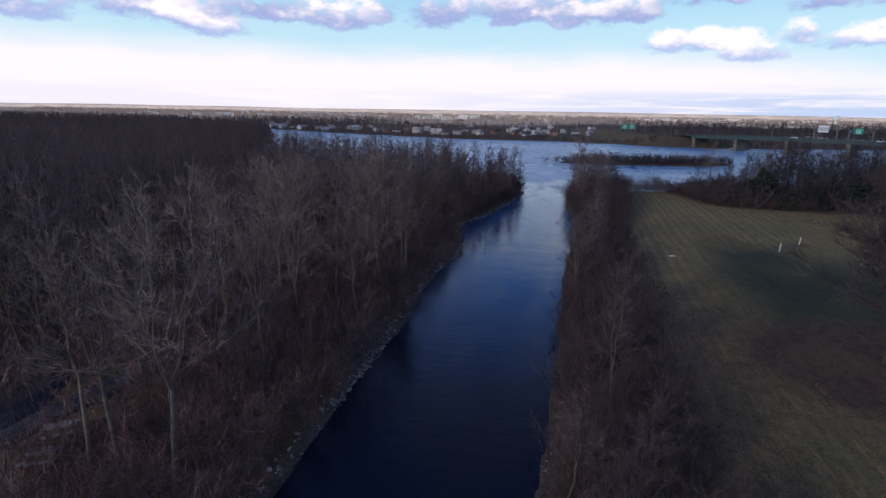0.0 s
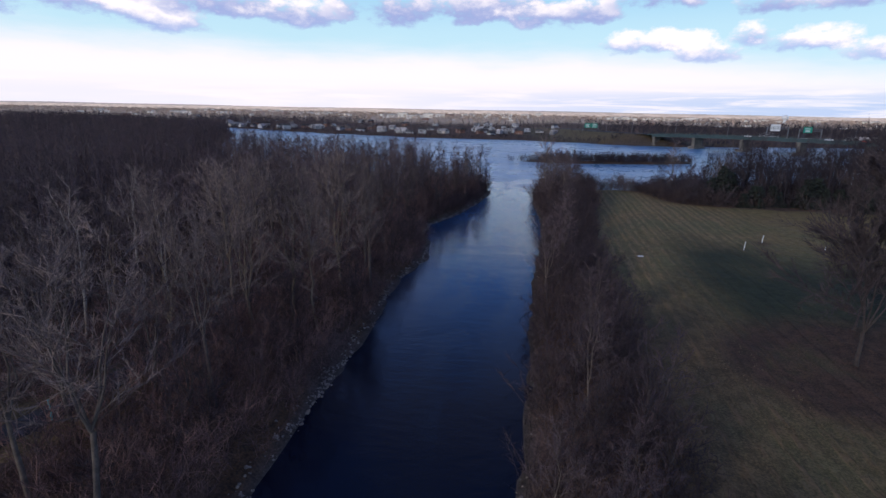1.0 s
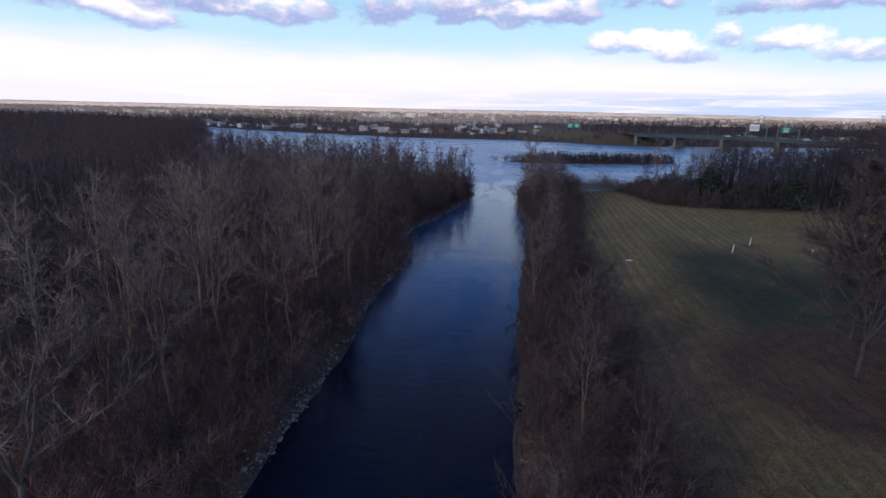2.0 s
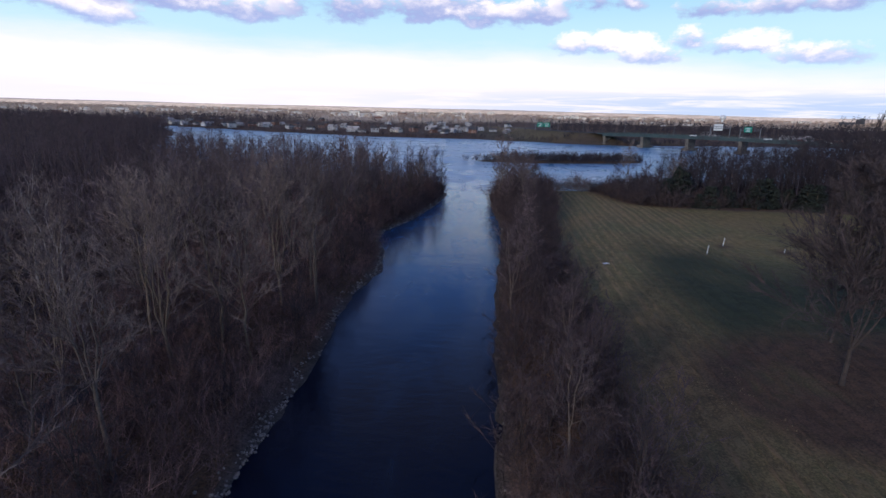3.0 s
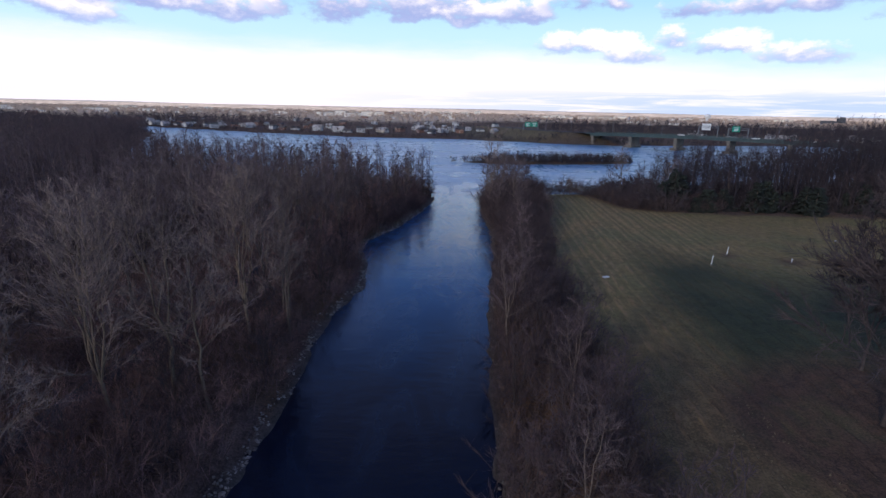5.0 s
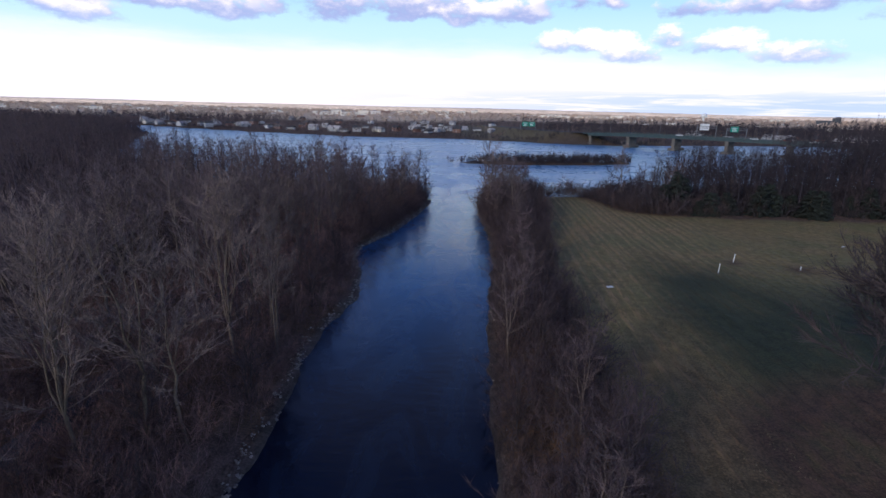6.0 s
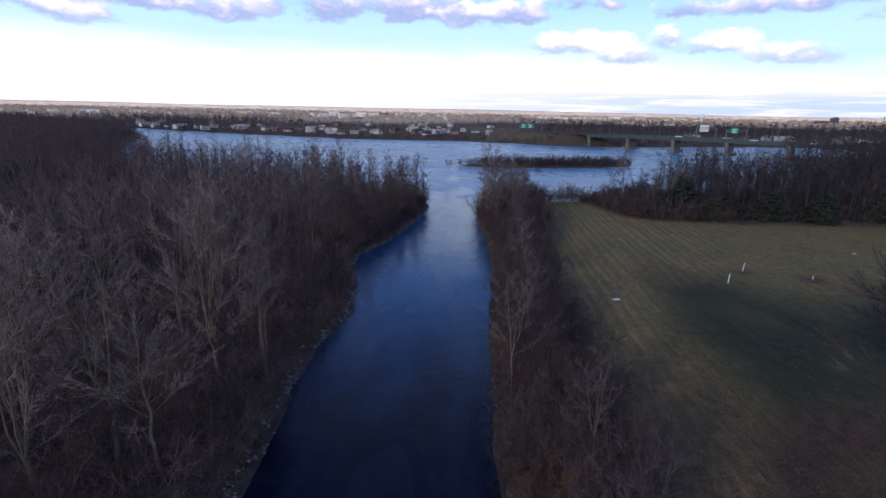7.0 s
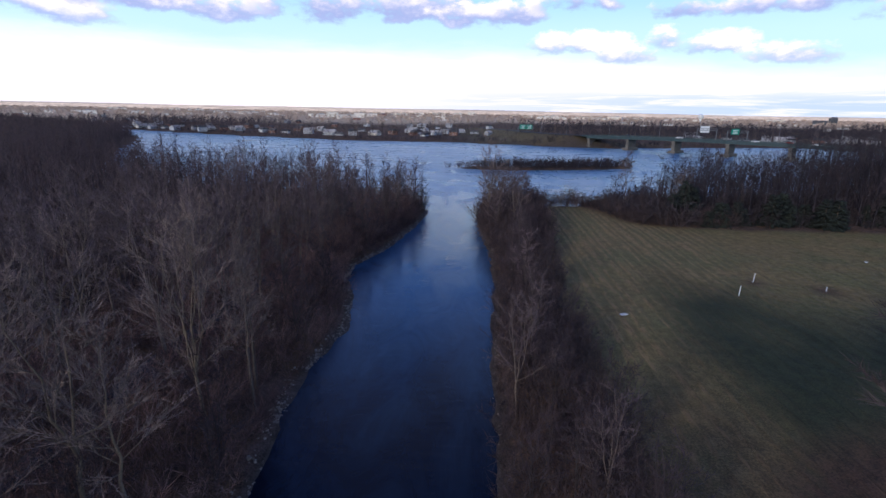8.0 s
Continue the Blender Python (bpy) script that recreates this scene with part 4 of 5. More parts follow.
for mask, mat, label, seed in ((~brown, "far_woods", "dark leafless trees along the far shore", 58), (brown, "far_brown", "brown leafless trees among the far houses", 68)):
    stuff("far_woodland", label, "woodland", scatter(FAR, X[mask], Y[mask], clumped(X[mask], Y[mask], seed, 0.42, 0.82), seed), M[mat])
HILL = [plain_tree(160 + i, 8, 7.0, 6, 3, 0.9) for i in range(4)]
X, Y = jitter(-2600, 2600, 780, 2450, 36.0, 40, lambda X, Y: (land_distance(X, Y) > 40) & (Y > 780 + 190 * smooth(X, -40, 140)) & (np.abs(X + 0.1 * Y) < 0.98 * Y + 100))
stuff("hill_woodland", "woods among the town and on low hills, painted sunlit tan", "woodland", scatter(HILL, X, Y, np.random.default_rng(9).uniform(0.5, 1.05, len(X)), 59), M["sun_tinted_woods"])
X, Y = jitter(-800, 560, 420, 1000, 4.6, 41, lambda X, Y: (land_distance(X, Y) > 0.8) & (land_distance(X, Y) < 11) & (Y > 420))
stuff("undergrowth", "dark scrub along the far shore", "undergrowth", scatter(BUSH, X, Y, np.random.default_rng(10).uniform(0.8, 2.1, len(X)), 60), M["far_woods"])


X, Y = jitter(0, 200, 425, 560, 5.5, 49, lambda X, Y: (land_distance(X, Y) > 3) & (edge_distance(ROAD, X, Y, False) > 9) & (wobble(X, Y, 0.09, 3.0) > -0.1))
stuff("undergrowth", "patchy dark scrub on the road embankment", "undergrowth", scatter(BUSH, X, Y, np.random.default_rng(20).uniform(0.4, 1.3, len(X)), 66), M["far_woods"])


def distant_hills():
    """The low ridge on the horizon behind the town, its sunlight added as emission."""
    m = bpy.data.materials.new("sun_glow_hills")
    m.use_nodes = True
    g = Nodes(m.node_tree)
    pos = g.add("ShaderNodeNewGeometry").outputs["Position"]
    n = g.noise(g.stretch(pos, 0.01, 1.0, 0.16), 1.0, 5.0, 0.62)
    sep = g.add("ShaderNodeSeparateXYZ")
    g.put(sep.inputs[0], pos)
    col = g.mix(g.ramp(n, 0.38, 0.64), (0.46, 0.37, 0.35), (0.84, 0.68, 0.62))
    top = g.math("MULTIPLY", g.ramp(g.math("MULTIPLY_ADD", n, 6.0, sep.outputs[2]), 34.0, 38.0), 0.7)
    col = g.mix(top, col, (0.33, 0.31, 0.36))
    # the ridge emits its colour instead of being lit by the sun
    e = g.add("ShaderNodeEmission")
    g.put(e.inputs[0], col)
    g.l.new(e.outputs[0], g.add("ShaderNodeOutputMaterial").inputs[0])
    q = np.random.default_rng(19)
    xs = np.arange(-3400, 3401, 10.0)
    ridge = 35.2 + 1.3 * np.sin(xs / 410 + 1) + 0.8 * np.sin(xs / 143) + q.uniform(-0.5, 0.5, len(xs)) + smooth(-xs, 0, 2500) * 2.0
    ys = 2520 + 60 * np.sin(xs / 600)
    V = np.concatenate([np.stack([xs, ys, 0 * xs - 3], 1), np.stack([xs, ys + 25, ridge], 1), np.stack([xs, ys + 260, 0 * xs - 3], 1)])
    n = len(xs)
    i = np.arange(n - 1)
    F = np.concatenate([np.stack([i, i + 1, i + 1 + n, i + n], 1), np.stack([i + n, i + n + 1, i + 1 + 2 * n, i + 2 * n], 1)])
    tagged(new("backdrop", mesh_of("backdrop", V, F, m)), "low tan hills along the horizon with sunlight added as glow", "hills", kind="structure")


distant_hills()


# ---- shore stones, paths and things on the meadow ----
def stone_mesh(seed):
    q = np.random.default_rng(seed)
    bm = bmesh.new()
    bmesh.ops.create_icosphere(bm, subdivisions=1, radius=0.5)
    for v in bm.verts:
        v.co *= q.uniform(0.75, 1.15)
        v.co.x *= 1.25
        v.co.z *= 0.62
    me = bpy.data.meshes.new("stone")
    bm.to_mesh(me)
    bm.free()
    me.materials.append(M["stone"])
    return me


STONES = [stone_mesh(200 + i) for i in range(7)]


def along_line(P, step):
    P = np.asarray(P, float)
    seg = np.linalg.norm(np.diff(P, axis=0), axis=1)
    s = np.concatenate([[0], np.cumsum(seg)])
    t = np.arange(0, s[-1], step)
    return np.stack([np.interp(t, s, P[:, 0]), np.interp(t, s, P[:, 1])], 1)


def place_stones(line, name, label, n_parts, seed, lo, hi, step, big):
    """Riprap along the water's edge: the nearest as parts, the rest joined."""
    q = np.random.default_rng(seed)
    top = thing(name, label, "riprap", at=pose(0, 0, 0))
    pts = along_line(line, step)
    pts = pts[(pts[:, 1] > lo) & (pts[:, 1] < hi)]
    away = np.abs(q.normal(0, 0.38, len(pts))) - 0.05
    pts = pts + q.normal(0, 0.14, pts.shape) + np.stack([-away if line is LEFT_BANK else away, 0 * away], 1)
    Vs, Fs, o = [], [], 0
    pick = np.sort(q.permutation(len(pts))[:n_parts]) if len(pts) > n_parts else np.arange(len(pts))
    pick = set(pick.tolist())
    level = np.maximum(ground_z(pts[:, 0], pts[:, 1]), -0.1)
    for i, (x, y) in enumerate(pts):
        me = STONES[int(q.integers(0, 7))]
        s = q.uniform(0.10, 0.22 + 0.26 * q.uniform() ** 3) * big
        m = pose(x, y, float(level[i]) + 0.05 * s, q.uniform(-20, 20), q.uniform(-20, 20), q.uniform(0, 360)) @ Matrix.Scale(s, 4)
        if i in pick:
            ob = new("stone", me)
            ob.parent = top
            ob.matrix_basis = m
        else:
            V = np.array([m @ v.co for v in me.vertices])
            F = np.array([p.vertices[:] for p in me.polygons])
            Vs.append(V)
            Fs.append(F + o)
            o += len(V)
    if Vs:
        ob = part("stone_rubble", mesh_of("stone_rubble", np.concatenate(Vs), np.concatenate(Fs), M["stone"]), top)
        tagged(ob, kind="stuff")


def ribbon(name, label, category, line, width, lift, mat, zfun=None, kind="structure"):
    """A paved strip with edges of its own, laid along a line."""
    C = along_line(line, 1.0)
    T = unit(np.gradient(C, axis=0))
    N = np.stack([-T[:, 1], T[:, 0]], 1)
    rows = []
    for off, dz in ((-0.5, -0.25), (-0.5, 0.0), (-0.2, 0.02), (0.2, 0.02), (0.5, 0.0), (0.5, -0.25)):
        p = C + N * off * width
        z = zfun(C[:, 0], C[:, 1]) if zfun else np.maximum(ground_z(p[:, 0], p[:, 1]), ground_z(C[:, 0], C[:, 1]) - 0.1)
        rows.append(np.concatenate([p, (z + lift + dz)[:, None]], 1))
    V = np.stack(rows, 1)
    n, k = V.shape[:2]
    i = np.arange(n - 1)[:, None] * k + np.arange(k - 1)[None]
    F = np.stack([i, i + k, i + k + 1, i + 1], -1).reshape(-1, 4)
    return tagged(new(name, mesh_of(name, V, F, mat)), label, category, kind=kind)


ribbon("path", "dark asphalt footpath winding through the wood", "path", PATHWAY, 2.3, 0.10, M["asphalt"])
ribbon("driveway", "dark asphalt driveway turning past picnic tables", "driveway", np.array([(-37, -30), (-35.5, 0), (-34.8, 14), (-34.4, 22), (-37, 29), (-44, 35)]), 6.4, 0.06, M["asphalt"])
ribbon("road", "asphalt highway on a grassy embankment", "road", ROAD, 12.0, 0.1, M["asphalt"], lambda x, y: 8.95 - smooth(y, 500, 700) * 2.5)


def marker_post(x, y, h, lean, mat, label, cap=True):
    z = float(ground_z(x, y))
    t = thing("marker_post", label, "post", "meadow posts", pose(x, y, z - 0.1, 0, lean, 0))
    part("shaft", rod(0.06, 0.06, h, 12), t, mat=mat)
    if cap:
        part("cap", rod(0.095, 0.06, 0.09, 12, h - 0.02), t, mat=mat)
        part("collar", rod(0.11, 0.09, 0.16, 12, 0.08), t, mat=M["galvanised"])


marker_post(41.0, 88.4, 1.5, 3, M["white"], "white plastic marker post standing in the meadow grass")
marker_post(46.5, 94.2, 1.45, 5, M["white"], "white plastic marker post beside bare reddish soil")
marker_post(54.9, 90.9, 0.7, 0, M["white"], "short white stake on a bare soil patch")
marker_post(-29.2, 30.7, 1.7, 1, M["teal"], "teal trail marker post beside the footpath")


def crumpled_sheet(x, y, size):
    bm = bmesh.new()
    bmesh.ops.create_grid(bm, x_segments=10, y_segments=6, size=0.5)
    for v in bm.verts:
        v.co = Vector((v.co.x * 1.15, v.co.y * 0.7, 0.10 + 0.09 * noise.noise(v.co * 5.0) + 0.05 * noise.noise(v.co * 13.0)))
    r = bmesh.ops.extrude_face_region(bm, geom=bm.faces[:])
    bmesh.ops.translate(bm, vec=(0, 0, -0.1), verts=[e for e in r["geom"] if isinstance(e, bmesh.types.BMVert)])
    bmesh.ops.recalc_face_normals(bm, faces=bm.faces)
    me = bpy.data.meshes.new("plastic_sheet")
    bm.to_mesh(me)
    bm.free()
    me.materials.append(M["white"])
    ob = new("plastic_sheet", me)
    ob.matrix_basis = pose(x, y, float(ground_z(x, y)) + 0.02, 0, 0, 20) @ Matrix.Scale(size, 4)
    tagged(ob, "crumpled white plastic sheet lying on the mown meadow", "litter")


crumpled_sheet(22.9, 81.5, 0.75)
crumpled_sheet(73.5, 106.2, 0.5)


def picnic_table(x, y, turn):
    t = thing("picnic_table", "weathered pale grey timber picnic table beside the path", "picnic table", "picnic tables", pose(x, y, float(ground_z(x, y)), 0, 0, turn))
    for j in range(5):
        part("top_plank", boxes((0, -0.32 + j * 0.16, 0.76, 1.9, 0.145, 0.045), bevel=0.006), t, mat=M["table"])
    for sgn in (-1, 1):
        for j in range(2):
            part("seat_plank", boxes((0, sgn * (0.66 + j * 0.15), 0.45, 1.9, 0.135, 0.045), bevel=0.006), t, mat=M["table"])
        part("crossbeam", boxes((sgn * 0.65, 0, 0.39, 0.05, 1.6, 0.09), bevel=0.005), t, mat=M["table"])
        for side in (-1, 1):
            bm = boxes((0, 0, 0.38, 0.05, 0.1, 0.86), bevel=0.005)
            bmesh.ops.rotate(bm, cent=(0, 0, 0.76), matrix=Matrix.Rotation(radians(28 * side), 3, "X"), verts=bm.verts)
            bmesh.ops.translate(bm, vec=(sgn * 0.65 - sgn * 0.055, side * 0.1, -0.02), verts=bm.verts)
            part("leg", bm, t, mat=M["table"])


picnic_table(-28.9, 24.7, 35)
picnic_table(-27.7, 22.2, 20)

# ---- the highway bridge ----
BR_A, BR_TURN, BR_LEN = Vector((125, 437, 0)), -46.5, 290.0


def deck_z(u):
    return 8.9 + 1.3 * max(0.0, 1 - ((u - 95) / 95) ** 2) - (0.004 * max(0.0, u - 190))


def swept(profile, u0, u1, step=8.0):
    """A closed profile of (across, height over deck) drawn along the bridge."""
    us = np.arange(u0, u1 + 0.01, step)
    V = np.array([[(u, a, deck_z(u) + h) for a, h in profile] for u in us])
    n, k = V.shape[:2]
    F = []
    for i in range(n - 1):
        for j in range(k):
            a, b = i * k + j, i * k + (j + 1) % k
            F.append((a, b, b + k, a + k))
    bm = bmesh.new()
    vs = [bm.verts.new(v) for v in V.reshape(-1, 3)]
    for f in F:
        bm.faces.new([vs[c] for c in f])
    bm.faces.new(vs[:k][::-1])
    bm.faces.new(vs[-k:])
    bmesh.ops.recalc_face_normals(bm, faces=bm.faces)
    return bm


def rect(a0, a1, h0, h1):
    return ((a0, h0), (a1, h0), (a1, h1), (a0, h1))


def build_bridge():
    b = thing("highway_bridge", "long highway bridge with green steel girders and concrete piers", "bridge", at=pose(*BR_A, 0, 0, BR_TURN))
    part("deck", swept(rect(-7.2, 7.2, -0.45, 0.0), -4, BR_LEN), b, "blue-green painted deck edge", M["steel"])
    part("roadway", swept(rect(-6.4, 6.4, 0.004, 0.08), -4, BR_LEN), b, "asphalt roadway", M["asphalt"])
    for a in (-6.6, -2.2, 2.2, 6.6):
        part("girder", swept(((a - 0.25, -1.7), (a + 0.25, -1.7), (a + 0.25, -1.6), (a + 0.06, -1.6), (a + 0.06, -0.55), (a + 0.25, -0.55), (a + 0.25, -0.455), (a - 0.25, -0.455),
                              (a - 0.25, -0.55), (a - 0.06, -0.55), (a - 0.06, -1.6), (a - 0.25, -1.6)), 0, BR_LEN), b, "blue-green painted steel girder", M["steel"])
    for a in (-7.0, 7.0):
        part("parapet", swept(rect(a - 0.16, a + 0.16, 0.0, 0.45), -4, BR_LEN), b, "low green-grey parapet", M["steel"])
        part("handrail", swept(rect(a - 0.06, a + 0.06, 1.15, 1.27), -4, BR_LEN), b, "green steel handrail", M["steel"])
    me = bpy.data.meshes.new("rail_post")
    bm = boxes((0, 0, 0.36, 0.1, 0.1, 0.72))
    bm.to_mesh(me)
    bm.free()
    me.materials.append(M["steel"])
    for u in np.arange(0, BR_LEN, 6.0):
        for a in (-7.0, 7.0):
            ob = new("rail_post", me)
            ob.parent = b
            ob.matrix_basis = pose(u, a, deck_z(u) + 0.5)
    for u in (2, 34, 68, 103, 138, 173, 208, 243, 276):
        z = deck_z(u) - 1.7
        p = part("pier", boxes((u, 0, z / 2 - 1.2, 2.2, 12.5, z + 0.0), bevel=0.25), b, "pale concrete wall pier", M["concrete"])
        part("pier_cap", boxes((u, 0, z - 0.6, 2.4, 14.0, 1.2), bevel=0.15), p, mat=M["concrete"])
        part("footing", boxes((u, 0, 0.3, 5.0, 17.0, 3.2), bevel=0.3), p, mat=M["concrete"])


build_bridge()


def on_bridge(u, a=0.0, dz=0.08):
    return pose(*BR_A, 0, 0, BR_TURN) @ pose(u, a, deck_z(u) + dz)


def gantry(m, span, height, panels, label):
    """Overhead sign frame: two legs, a lattice beam and sign panels facing along -x or +x."""
    t = thing("sign_gantry", label, "sign gantry", "highway signs", m)
    for a in (-span / 2, span / 2):
        part("leg", boxes((0, a, height / 2 - 0.1, 0.45, 0.45, height + 0.2), bevel=0.04), t, mat=M["galvanised"])
        part("base", boxes((0, a, 0.2, 0.9, 0.9, 0.5), bevel=0.05), t, mat=M["concrete"])
    for h in (height - 1.3, height - 0.1):
        part("beam", boxes((0, 0, h, 0.28, span, 0.28), bevel=0.03), t, mat=M["galvanised"])
    n = int(span / 2.4)
    for j in range(n):
        bm = boxes((0, 0, 0, 0.12, 0.12, 1.65))
        bmesh.ops.rotate(bm, cent=(0, 0, 0), matrix=Matrix.Rotation(radians(45 if j % 2 else -45), 3, "X"), verts=bm.verts)
        bmesh.ops.translate(bm, vec=(0, -span / 2 + (j + 0.5) * span / n, height - 0.7), verts=bm.verts)
        part("brace", bm, t, mat=M["galvanised"])
    for a, w, h, kind in panels:
        p = part("sign_panel", boxes((-0.35, a, height - 0.6, 0.12, w, h), bevel=0.03), t, "green sign with white lettering bars" if kind == "sign_green" else "pale grey back of a sign", M[kind])
        if kind == "sign_green":
            for r, f in ((0.22, 0.7), (-0.05, 0.5), (-0.28, 0.6)):
                part("lettering_bar", boxes((-0.43, a, height - 0.6 + r * h, 0.02, w * f, h * 0.11)), p, mat=M["white"])


gantry(on_bridge(87) @ pose(0, 0, 0, 0, 0, -42), 13.6, 7.4, ((-1.5, 6.4, 4.4, "white"),), "steel overhead gantry with a pale sign back")
gantry(on_bridge(106) @ pose(0, 0, 0, 0, 0, 138), 13.6, 6.6, ((2.0, 5.4, 3.6, "sign_green"),), "steel overhead gantry with a green road sign")
gantry(pose(81, 486, 8.9, 0, 0, 100), 14.0, 5.4, ((-3.2, 5.6, 4.0, "sign_green"), (3.0, 5.4, 4.0, "sign_green")), "overhead gantry with two green road signs")


def lamp_post(m, h=10.0):
    t = thing("street_lamp", "tall grey steel street lamp beside the highway", "street lamp", "highway lamps", m)
    part("pole", rod(0.14, 0.08, h, 8), t, mat=M["galvanised"])
    part("arm", boxes((0, -0.9, h - 0.1, 0.1, 2.0, 0.1)), t, mat=M["galvanised"])
    part("lantern", boxes((0, -1.9, h - 0.15, 0.35, 0.8, 0.18), bevel=0.05), t, mat=M["galvanised"])


for u in (12, 52, 128, 160, 195):
    lamp_post(on_bridge(u, 6.75, 0.0))
for x, y in ((112, 463), (96, 492), (90, 530)):
    lamp_post(pose(x, y, float(ground_z(x, y)) - 0.1))


def car(m, paint, label):
    t = thing("car", label, "car", "cars on the highway", m)
    body = boxes((0, 0, 0.62, 4.4, 1.8, 0.62), bevel=0.16)
    part("body", body, t, mat=M[paint])
    bm = boxes((-0.15, 0, 1.17, 2.5, 1.6, 0.56), bevel=0.05)
    for v in bm.verts:
        if v.co.z > 1.2:
            v.co.x = -0.15 + (v.co.x + 0.15) * 0.72
            v.co.y *= 0.86
    part("cabin", bm, t, mat=M["glass"])
    part("roof", boxes((-0.15, 0, 1.46, 1.7, 1.34, 0.06), bevel=0.02), t, mat=M[paint])
    for x in (-1.35, 1.35):
        for y in (-0.82, 0.82):
            bm = rod(0.33, 0.33, 0.2, 14, -0.1)
            bmesh.ops.rotate(bm, cent=(0, 0, 0), matrix=Matrix.Rotation(radians(90), 3, "X"), verts=bm.verts)
            bmesh.ops.translate(bm, vec=(x, y, 0.33), verts=bm.verts)
            part("wheel", bm, t, mat=M["rubber"])


for u, a, c, l in ((70, -2.2, "white", "white saloon car on the highway bridge"), (30, 2.4, "car_dark", "dark car on the highway bridge"), (118, -4, "white", "white car on the highway bridge"),
                   (135, 3.5, "car_red", "red car on the highway bridge"), (150, -2.5, "white", "white van-like car on the highway bridge")):
    car(on_bridge(u, a, 0.09), c, l)


# ---- houses and town beyond the river ----
def house(kind, w, d, h, storeys, wall, roof):
    """Walls, gabled roof, windows with frames, door and chimney; the front faces -y."""
    t = thing("house", kind, "house", "houses on the far shore")
    part("wall", boxes((0, 0, h / 2 - 0.4, w, d, h + 0.8)), t, mat=M[wall])
    bm = bmesh.new()
    rh, o = d * 0.36, 0.45
    pts = [(-w / 2 - o, -d / 2 - o, h - 0.15), (w / 2 + o, -d / 2 - o, h - 0.15), (w / 2 + o, d / 2 + o, h - 0.15), (-w / 2 - o, d / 2 + o, h - 0.15), (-w / 2 - o, 0, h + rh), (w / 2 + o, 0, h + rh)]
    v = [bm.verts.new(p) for p in pts]
    for f in ((0, 1, 5, 4), (2, 3, 4, 5), (0, 4, 3), (1, 2, 5), (0, 3, 2, 1)):
        bm.faces.new([v[k] for k in f])
    bmesh.ops.recalc_face_normals(bm, faces=bm.faces)
    part("roof", bm, t, mat=M[roof])
    part("chimney", boxes((w * 0.28, d * 0.1, h + rh * 0.8, 0.8, 0.8, rh * 1.0)), t, mat=M["brick"])
    n = max(2, int(w / 3.2))
    for s in range(storeys):
        for j in range(n):
            x = -w / 2 + (j + 0.5) * w / n
            z = 1.6 + s * 2.8
            if s == 0 and j == n // 2:
                part("door", boxes((x, -d / 2 - 0.04, 1.05, 1.0, 0.12, 2.1)), t, mat=M["grey_wall"])
                continue
            p = part("window", boxes((x, -d / 2 - 0.03, z, 1.3, 0.1, 1.4)), t, mat=M["white"])
            part("pane", boxes((x, -d / 2 - 0.09, z, 1.1, 0.04, 1.2)), p, mat=M["glass"])
    return t


HOUSES = [house("white two-storey house with dark gabled roof", 11, 8, 5.6, 2, "shade_tinted_white", "roof_dark"),
          house("low cream bungalow with pale roof", 15, 9, 3.1, 1, "cream", "roof_light"),
          house("white bungalow with dark gabled roof", 13, 8.5, 3.0, 1, "shade_tinted_white", "roof_dark"),
          house("red brick house with dark gabled roof", 12, 9, 5.2, 2, "brick", "roof_dark"),
          house("grey-sided house with pale roof", 12, 8, 4.8, 2, "grey_wall", "roof_light"),
          house("wide white house with pale metal roof", 17, 10, 4.2, 1, "shade_tinted_white", "roof_light")]
EYE = Vector((-0.2, 25.2))


def shore_range(az):
    """How far the far shore lies from the canal's mouth in that direction."""
    s = np.arange(300, 1200, 4.0)
    d = land_distance(EYE.x + s * math.sin(az), EYE.y + s * math.cos(az))
    wet = np.nonzero(d < 0)[0]
    return float(s[wet[-1]]) if len(wet) else 600.0


q = np.random.default_rng(77)
used = set()
ROWS = [(float(q.uniform(-33, 7)), float(q.uniform(40, 330)), int(q.choice(6, p=(0.08, 0.14, 0.08, 0.30, 0.34, 0.06)))) for i in range(46)] + [(float(q.uniform(26, 42)), float(q.uniform(40, 200)), int(q.integers(0, 6))) for i in range(16)]
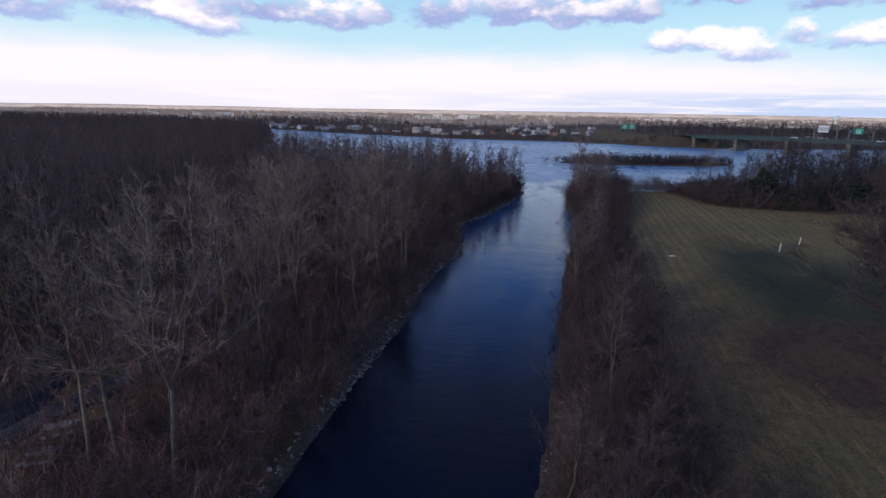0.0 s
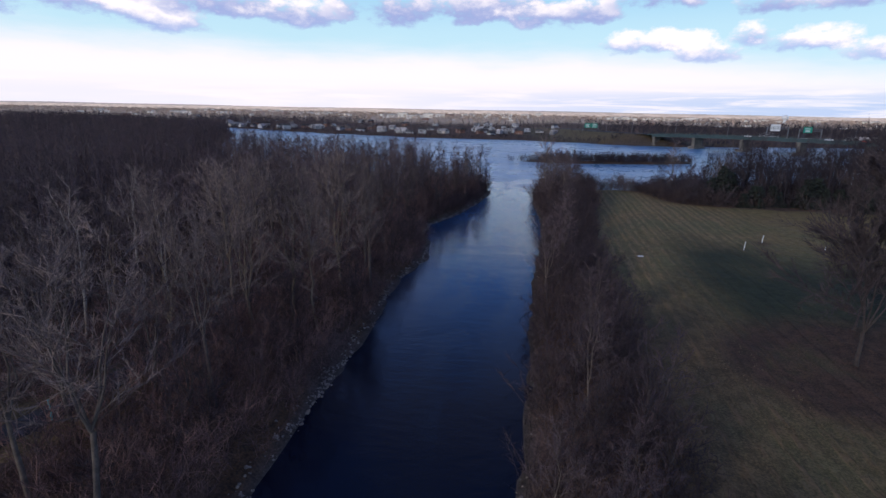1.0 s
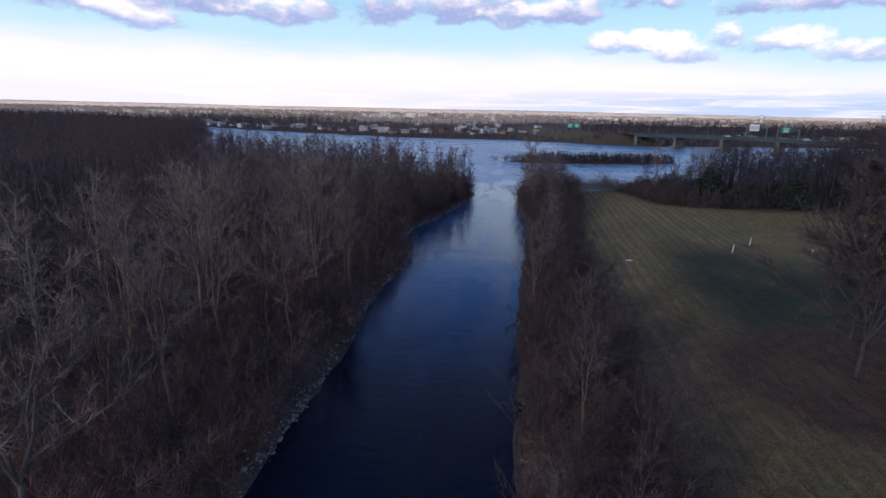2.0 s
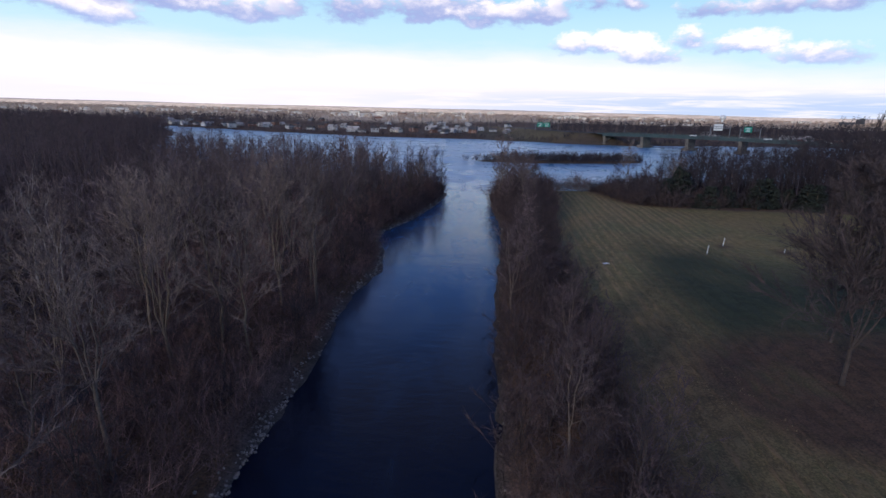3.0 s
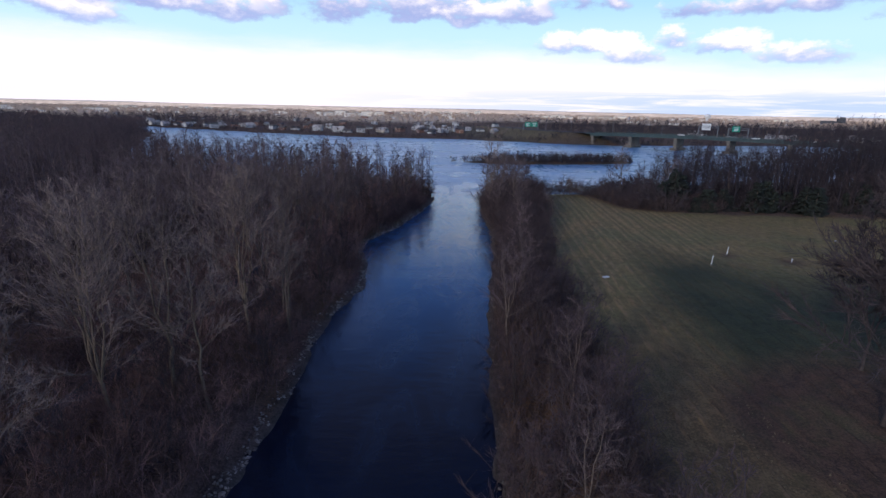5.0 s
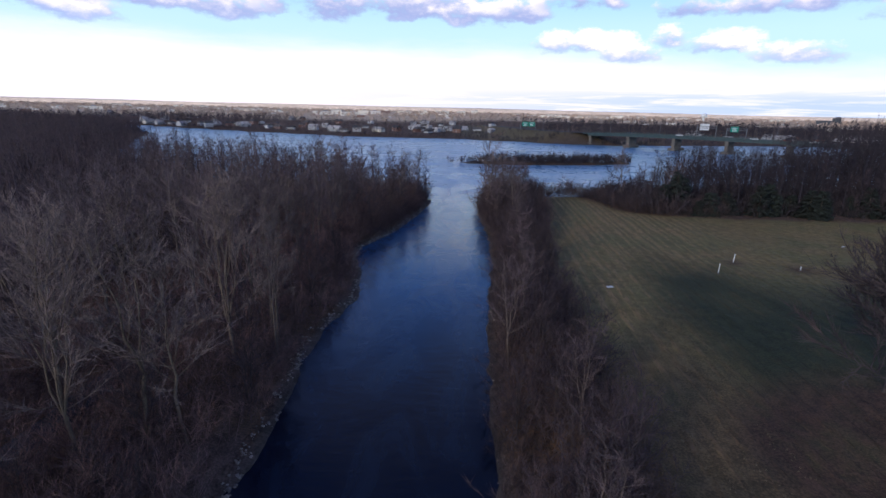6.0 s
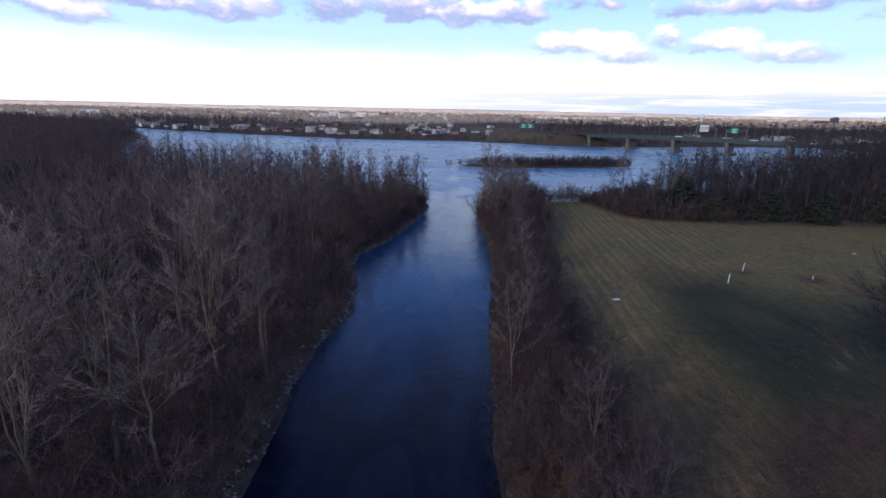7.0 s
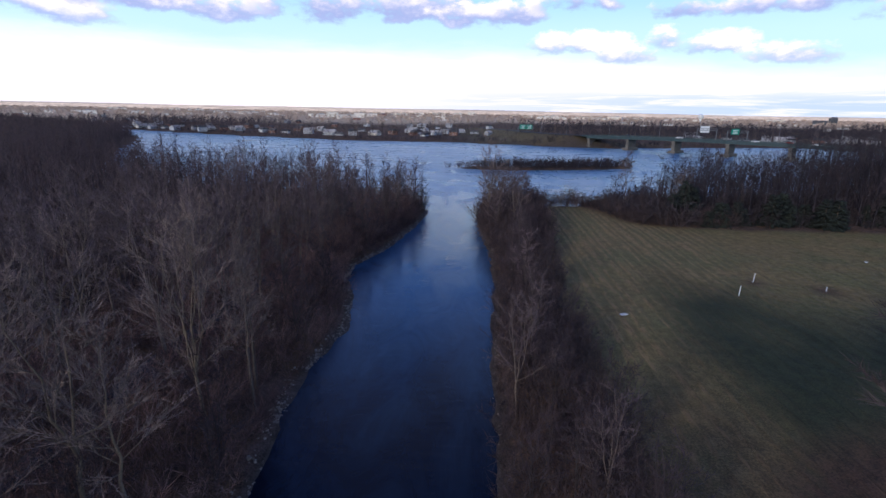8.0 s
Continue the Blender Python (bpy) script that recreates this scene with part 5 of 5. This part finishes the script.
# bearing, distance behind the shore, kind
for b, off, k in ((-30.4, 16, 2), (-29.2, 22, 1), (-28.3, 14, 5), (-27.3, 30, 2), (-26.4, 15, 5), (-24.6, 26, 0), (-24.0, 14, 0), (-23.3, 60, 1), (-22.0, 55, 3), (-20.6, 30, 4), (-18.3, 22, 0),
                  (-18.1, 80, 2), (-16.0, 45, 2), (-13.6, 30, 4), (-11.4, 18, 5), (-10.4, 16, 2), (-9.0, 24, 0), (-6.6, 60, 1), (-4.6, 85, 3), (-2.0, 95, 2), (0.4, 90, 4), (2.2, 120, 0), (2.9, 150, 5),
                  (4.4, 140, 2), (6.0, 170, 0), (-31.8, 60, 3), (-33.0, 90, 1), (-28.8, 80, 0), (-26.0, 95, 2), (-21.2, 110, 1), (-14.8, 105, 3), (-12.2, 120, 0), (-8.0, 130, 2),
                  (33.0, 60, 1), (34.2, 75, 5), (35.0, 55, 0), (37.2, 60, 2), (38.5, 45, 5), (39.6, 70, 1), (31.2, 80, 2), (41.0, 50, 0), *ROWS):
    az = radians(b)
    s = shore_range(az) + off + (22 if b > -22 and off < 40 else 0)
    x, y = EYE.x + s * math.sin(az), EYE.y + s * math.cos(az)
    m = pose(x, y, float(ground_z(x, y)), 0, 0, -b + q.uniform(-60, 60)) @ Matrix.Scale(q.uniform(0.5, 0.76), 4)
    if k in used:
        copy_thing(HOUSES[k], m).scale = m.to_scale()
    else:
        HOUSES[k].matrix_basis = m
        used.add(k)


def block(label, w, d, h, wall):
    """A flat-roofed town building with rows of windows."""
    t = thing("town_building", label, "building", "buildings of the town")
    part("wall", boxes((0, 0, h / 2 - 2, w, d, h + 4)), t, mat=M[wall])
    part("roof", boxes((0, 0, h + 0.2, w + 0.8, d + 0.8, 0.6)), t, mat=M["roof_light"])
    part("plant_room", boxes((w * 0.15, 0, h + 1.4, w * 0.2, d * 0.4, 2.0)), t, mat=M["grey_wall"])
    for s in range(max(1, int(h / 3.4))):
        part("glazing", boxes((0, -d / 2 - 0.05, 2.0 + s * 3.3, w * 0.86, 0.2, 0.5)), t, mat=M["grey_wall"])
    return t


BLOCKS = [block("white flat-roofed town building", 46, 22, 8, "sun_tinted_wall"), block("cream flat-roofed town building", 60, 26, 11, "sun_tinted_wall"),
          block("long white warehouse in the distant town", 64, 30, 8, "sun_tinted_wall"), block("red brick flat-roofed town building", 36, 22, 10, "brick"),
          block("cream apartment building in the distant town", 34, 20, 15, "sun_tinted_wall"), block("white gabled town house", 26, 18, 7, "sun_tinted_wall")]
used = set()


def town(b, s, k, size=1.0):
    az = radians(b)
    x, y = EYE.x + s * math.sin(az), EYE.y + s * math.cos(az)
    m = pose(x, y, float(ground_z(x, y)), 0, 0, -b + q.uniform(-20, 20))
    if k in used:
        copy_thing(BLOCKS[k], m).scale = (size,) * 3
    else:
        BLOCKS[k].matrix_basis = m
        BLOCKS[k].scale = (size,) * 3
        used.add(k)


for b, s, k in ((-12.5, 1250, 1), (-11.0, 1350, 4), (-9.6, 1200, 1), (-8.2, 1300, 4), (-7.2, 1500, 1), (-5.8, 1600, 3), (-3.6, 1900, 2), (-1.6, 2100, 0), (0.4, 2300, 2), (2.6, 2500, 0), (4.0, 2200, 4),
                (11.6, 1700, 0), (12.6, 1800, 1), (13.6, 1650, 0), (15.6, 1800, 2), (17.4, 1750, 2), (19.2, 1900, 1), (21.5, 2000, 0), (24.0, 1900, 5), (25.2, 2100, 0), (29.5, 2200, 0), (33.5, 2600, 2),
                (-17.0, 1500, 5), (-19.5, 1700, 2), (-21.0, 1650, 0), (-22.6, 1900, 5), (-24.4, 2200, 2), (-26.2, 2300, 0), (-29.5, 1500, 0), (-33.6, 1300, 1), (-36.0, 1500, 5), (-31.0, 2400, 2), (-40.0, 1800, 0)):
    town(b, min(s, 2300), k, 0.5 + s / 6000)
for i in range(190):
    town(q.uniform(-42, 42), 2350 - 1350 * q.uniform() ** 1.6, int(q.integers(0, 6)), q.uniform(0.16, 0.42))


def water_tower(x, y, top):
    z = float(ground_z(x, y))
    t = thing("water_tower", "white water tower standing over the distant town", "water tower", at=pose(x, y, z))
    h = top - z
    part("column", rod(3.5, 3.0, h - 6, 16), t, mat=M["white"])
    bm = bmesh.new()
    bmesh.ops.create_uvsphere(bm, u_segments=24, v_segments=12, radius=8.5)
    bmesh.ops.scale(bm, vec=(1, 1, 0.8), verts=bm.verts)
    bmesh.ops.translate(bm, vec=(0, 0, h - 7.5), verts=bm.verts)
    part("tank", bm, t, mat=M["white"])


water_tower(771, 1525, 33)
t = thing("tower_block", "dark grey stepped tower block on the skyline", "building", at=pose(1162, 1525, float(ground_z(1162, 1525)), 0, 0, -38) @ Matrix.Scale(0.72, 4))
part("wall", boxes((0, 0, 12, 30, 22, 30)), t, mat=M["dark_wall"])
part("upper_storey", boxes((3, 0, 29.5, 18, 16, 5)), t, mat=M["dark_wall"])
part("roof", boxes((0, 0, 27.2, 31, 23, 0.5)), t, mat=M["roof_dark"])
w = part("wing", boxes((-42, 0, 7, 52, 20, 20)), t, mat=M["dark_wall"])
for s in range(7):
    part("glazing", boxes((0, -11.1, 3 + s * 3.4, 26, 0.3, 1.4)), t, mat=M["glass"])

# ---- stones along the water, last ----
place_stones(LEFT_BANK, "shore_stones", "pale grey stones lining the canal's wooded bank", 290, 301, 18, 160, 0.05, 1.0)
place_stones(RIGHT_BANK, "shore_stones", "scattered grey stones lining the canal beside the meadow strip", 120, 302, 18, 150, 0.4, 0.9)
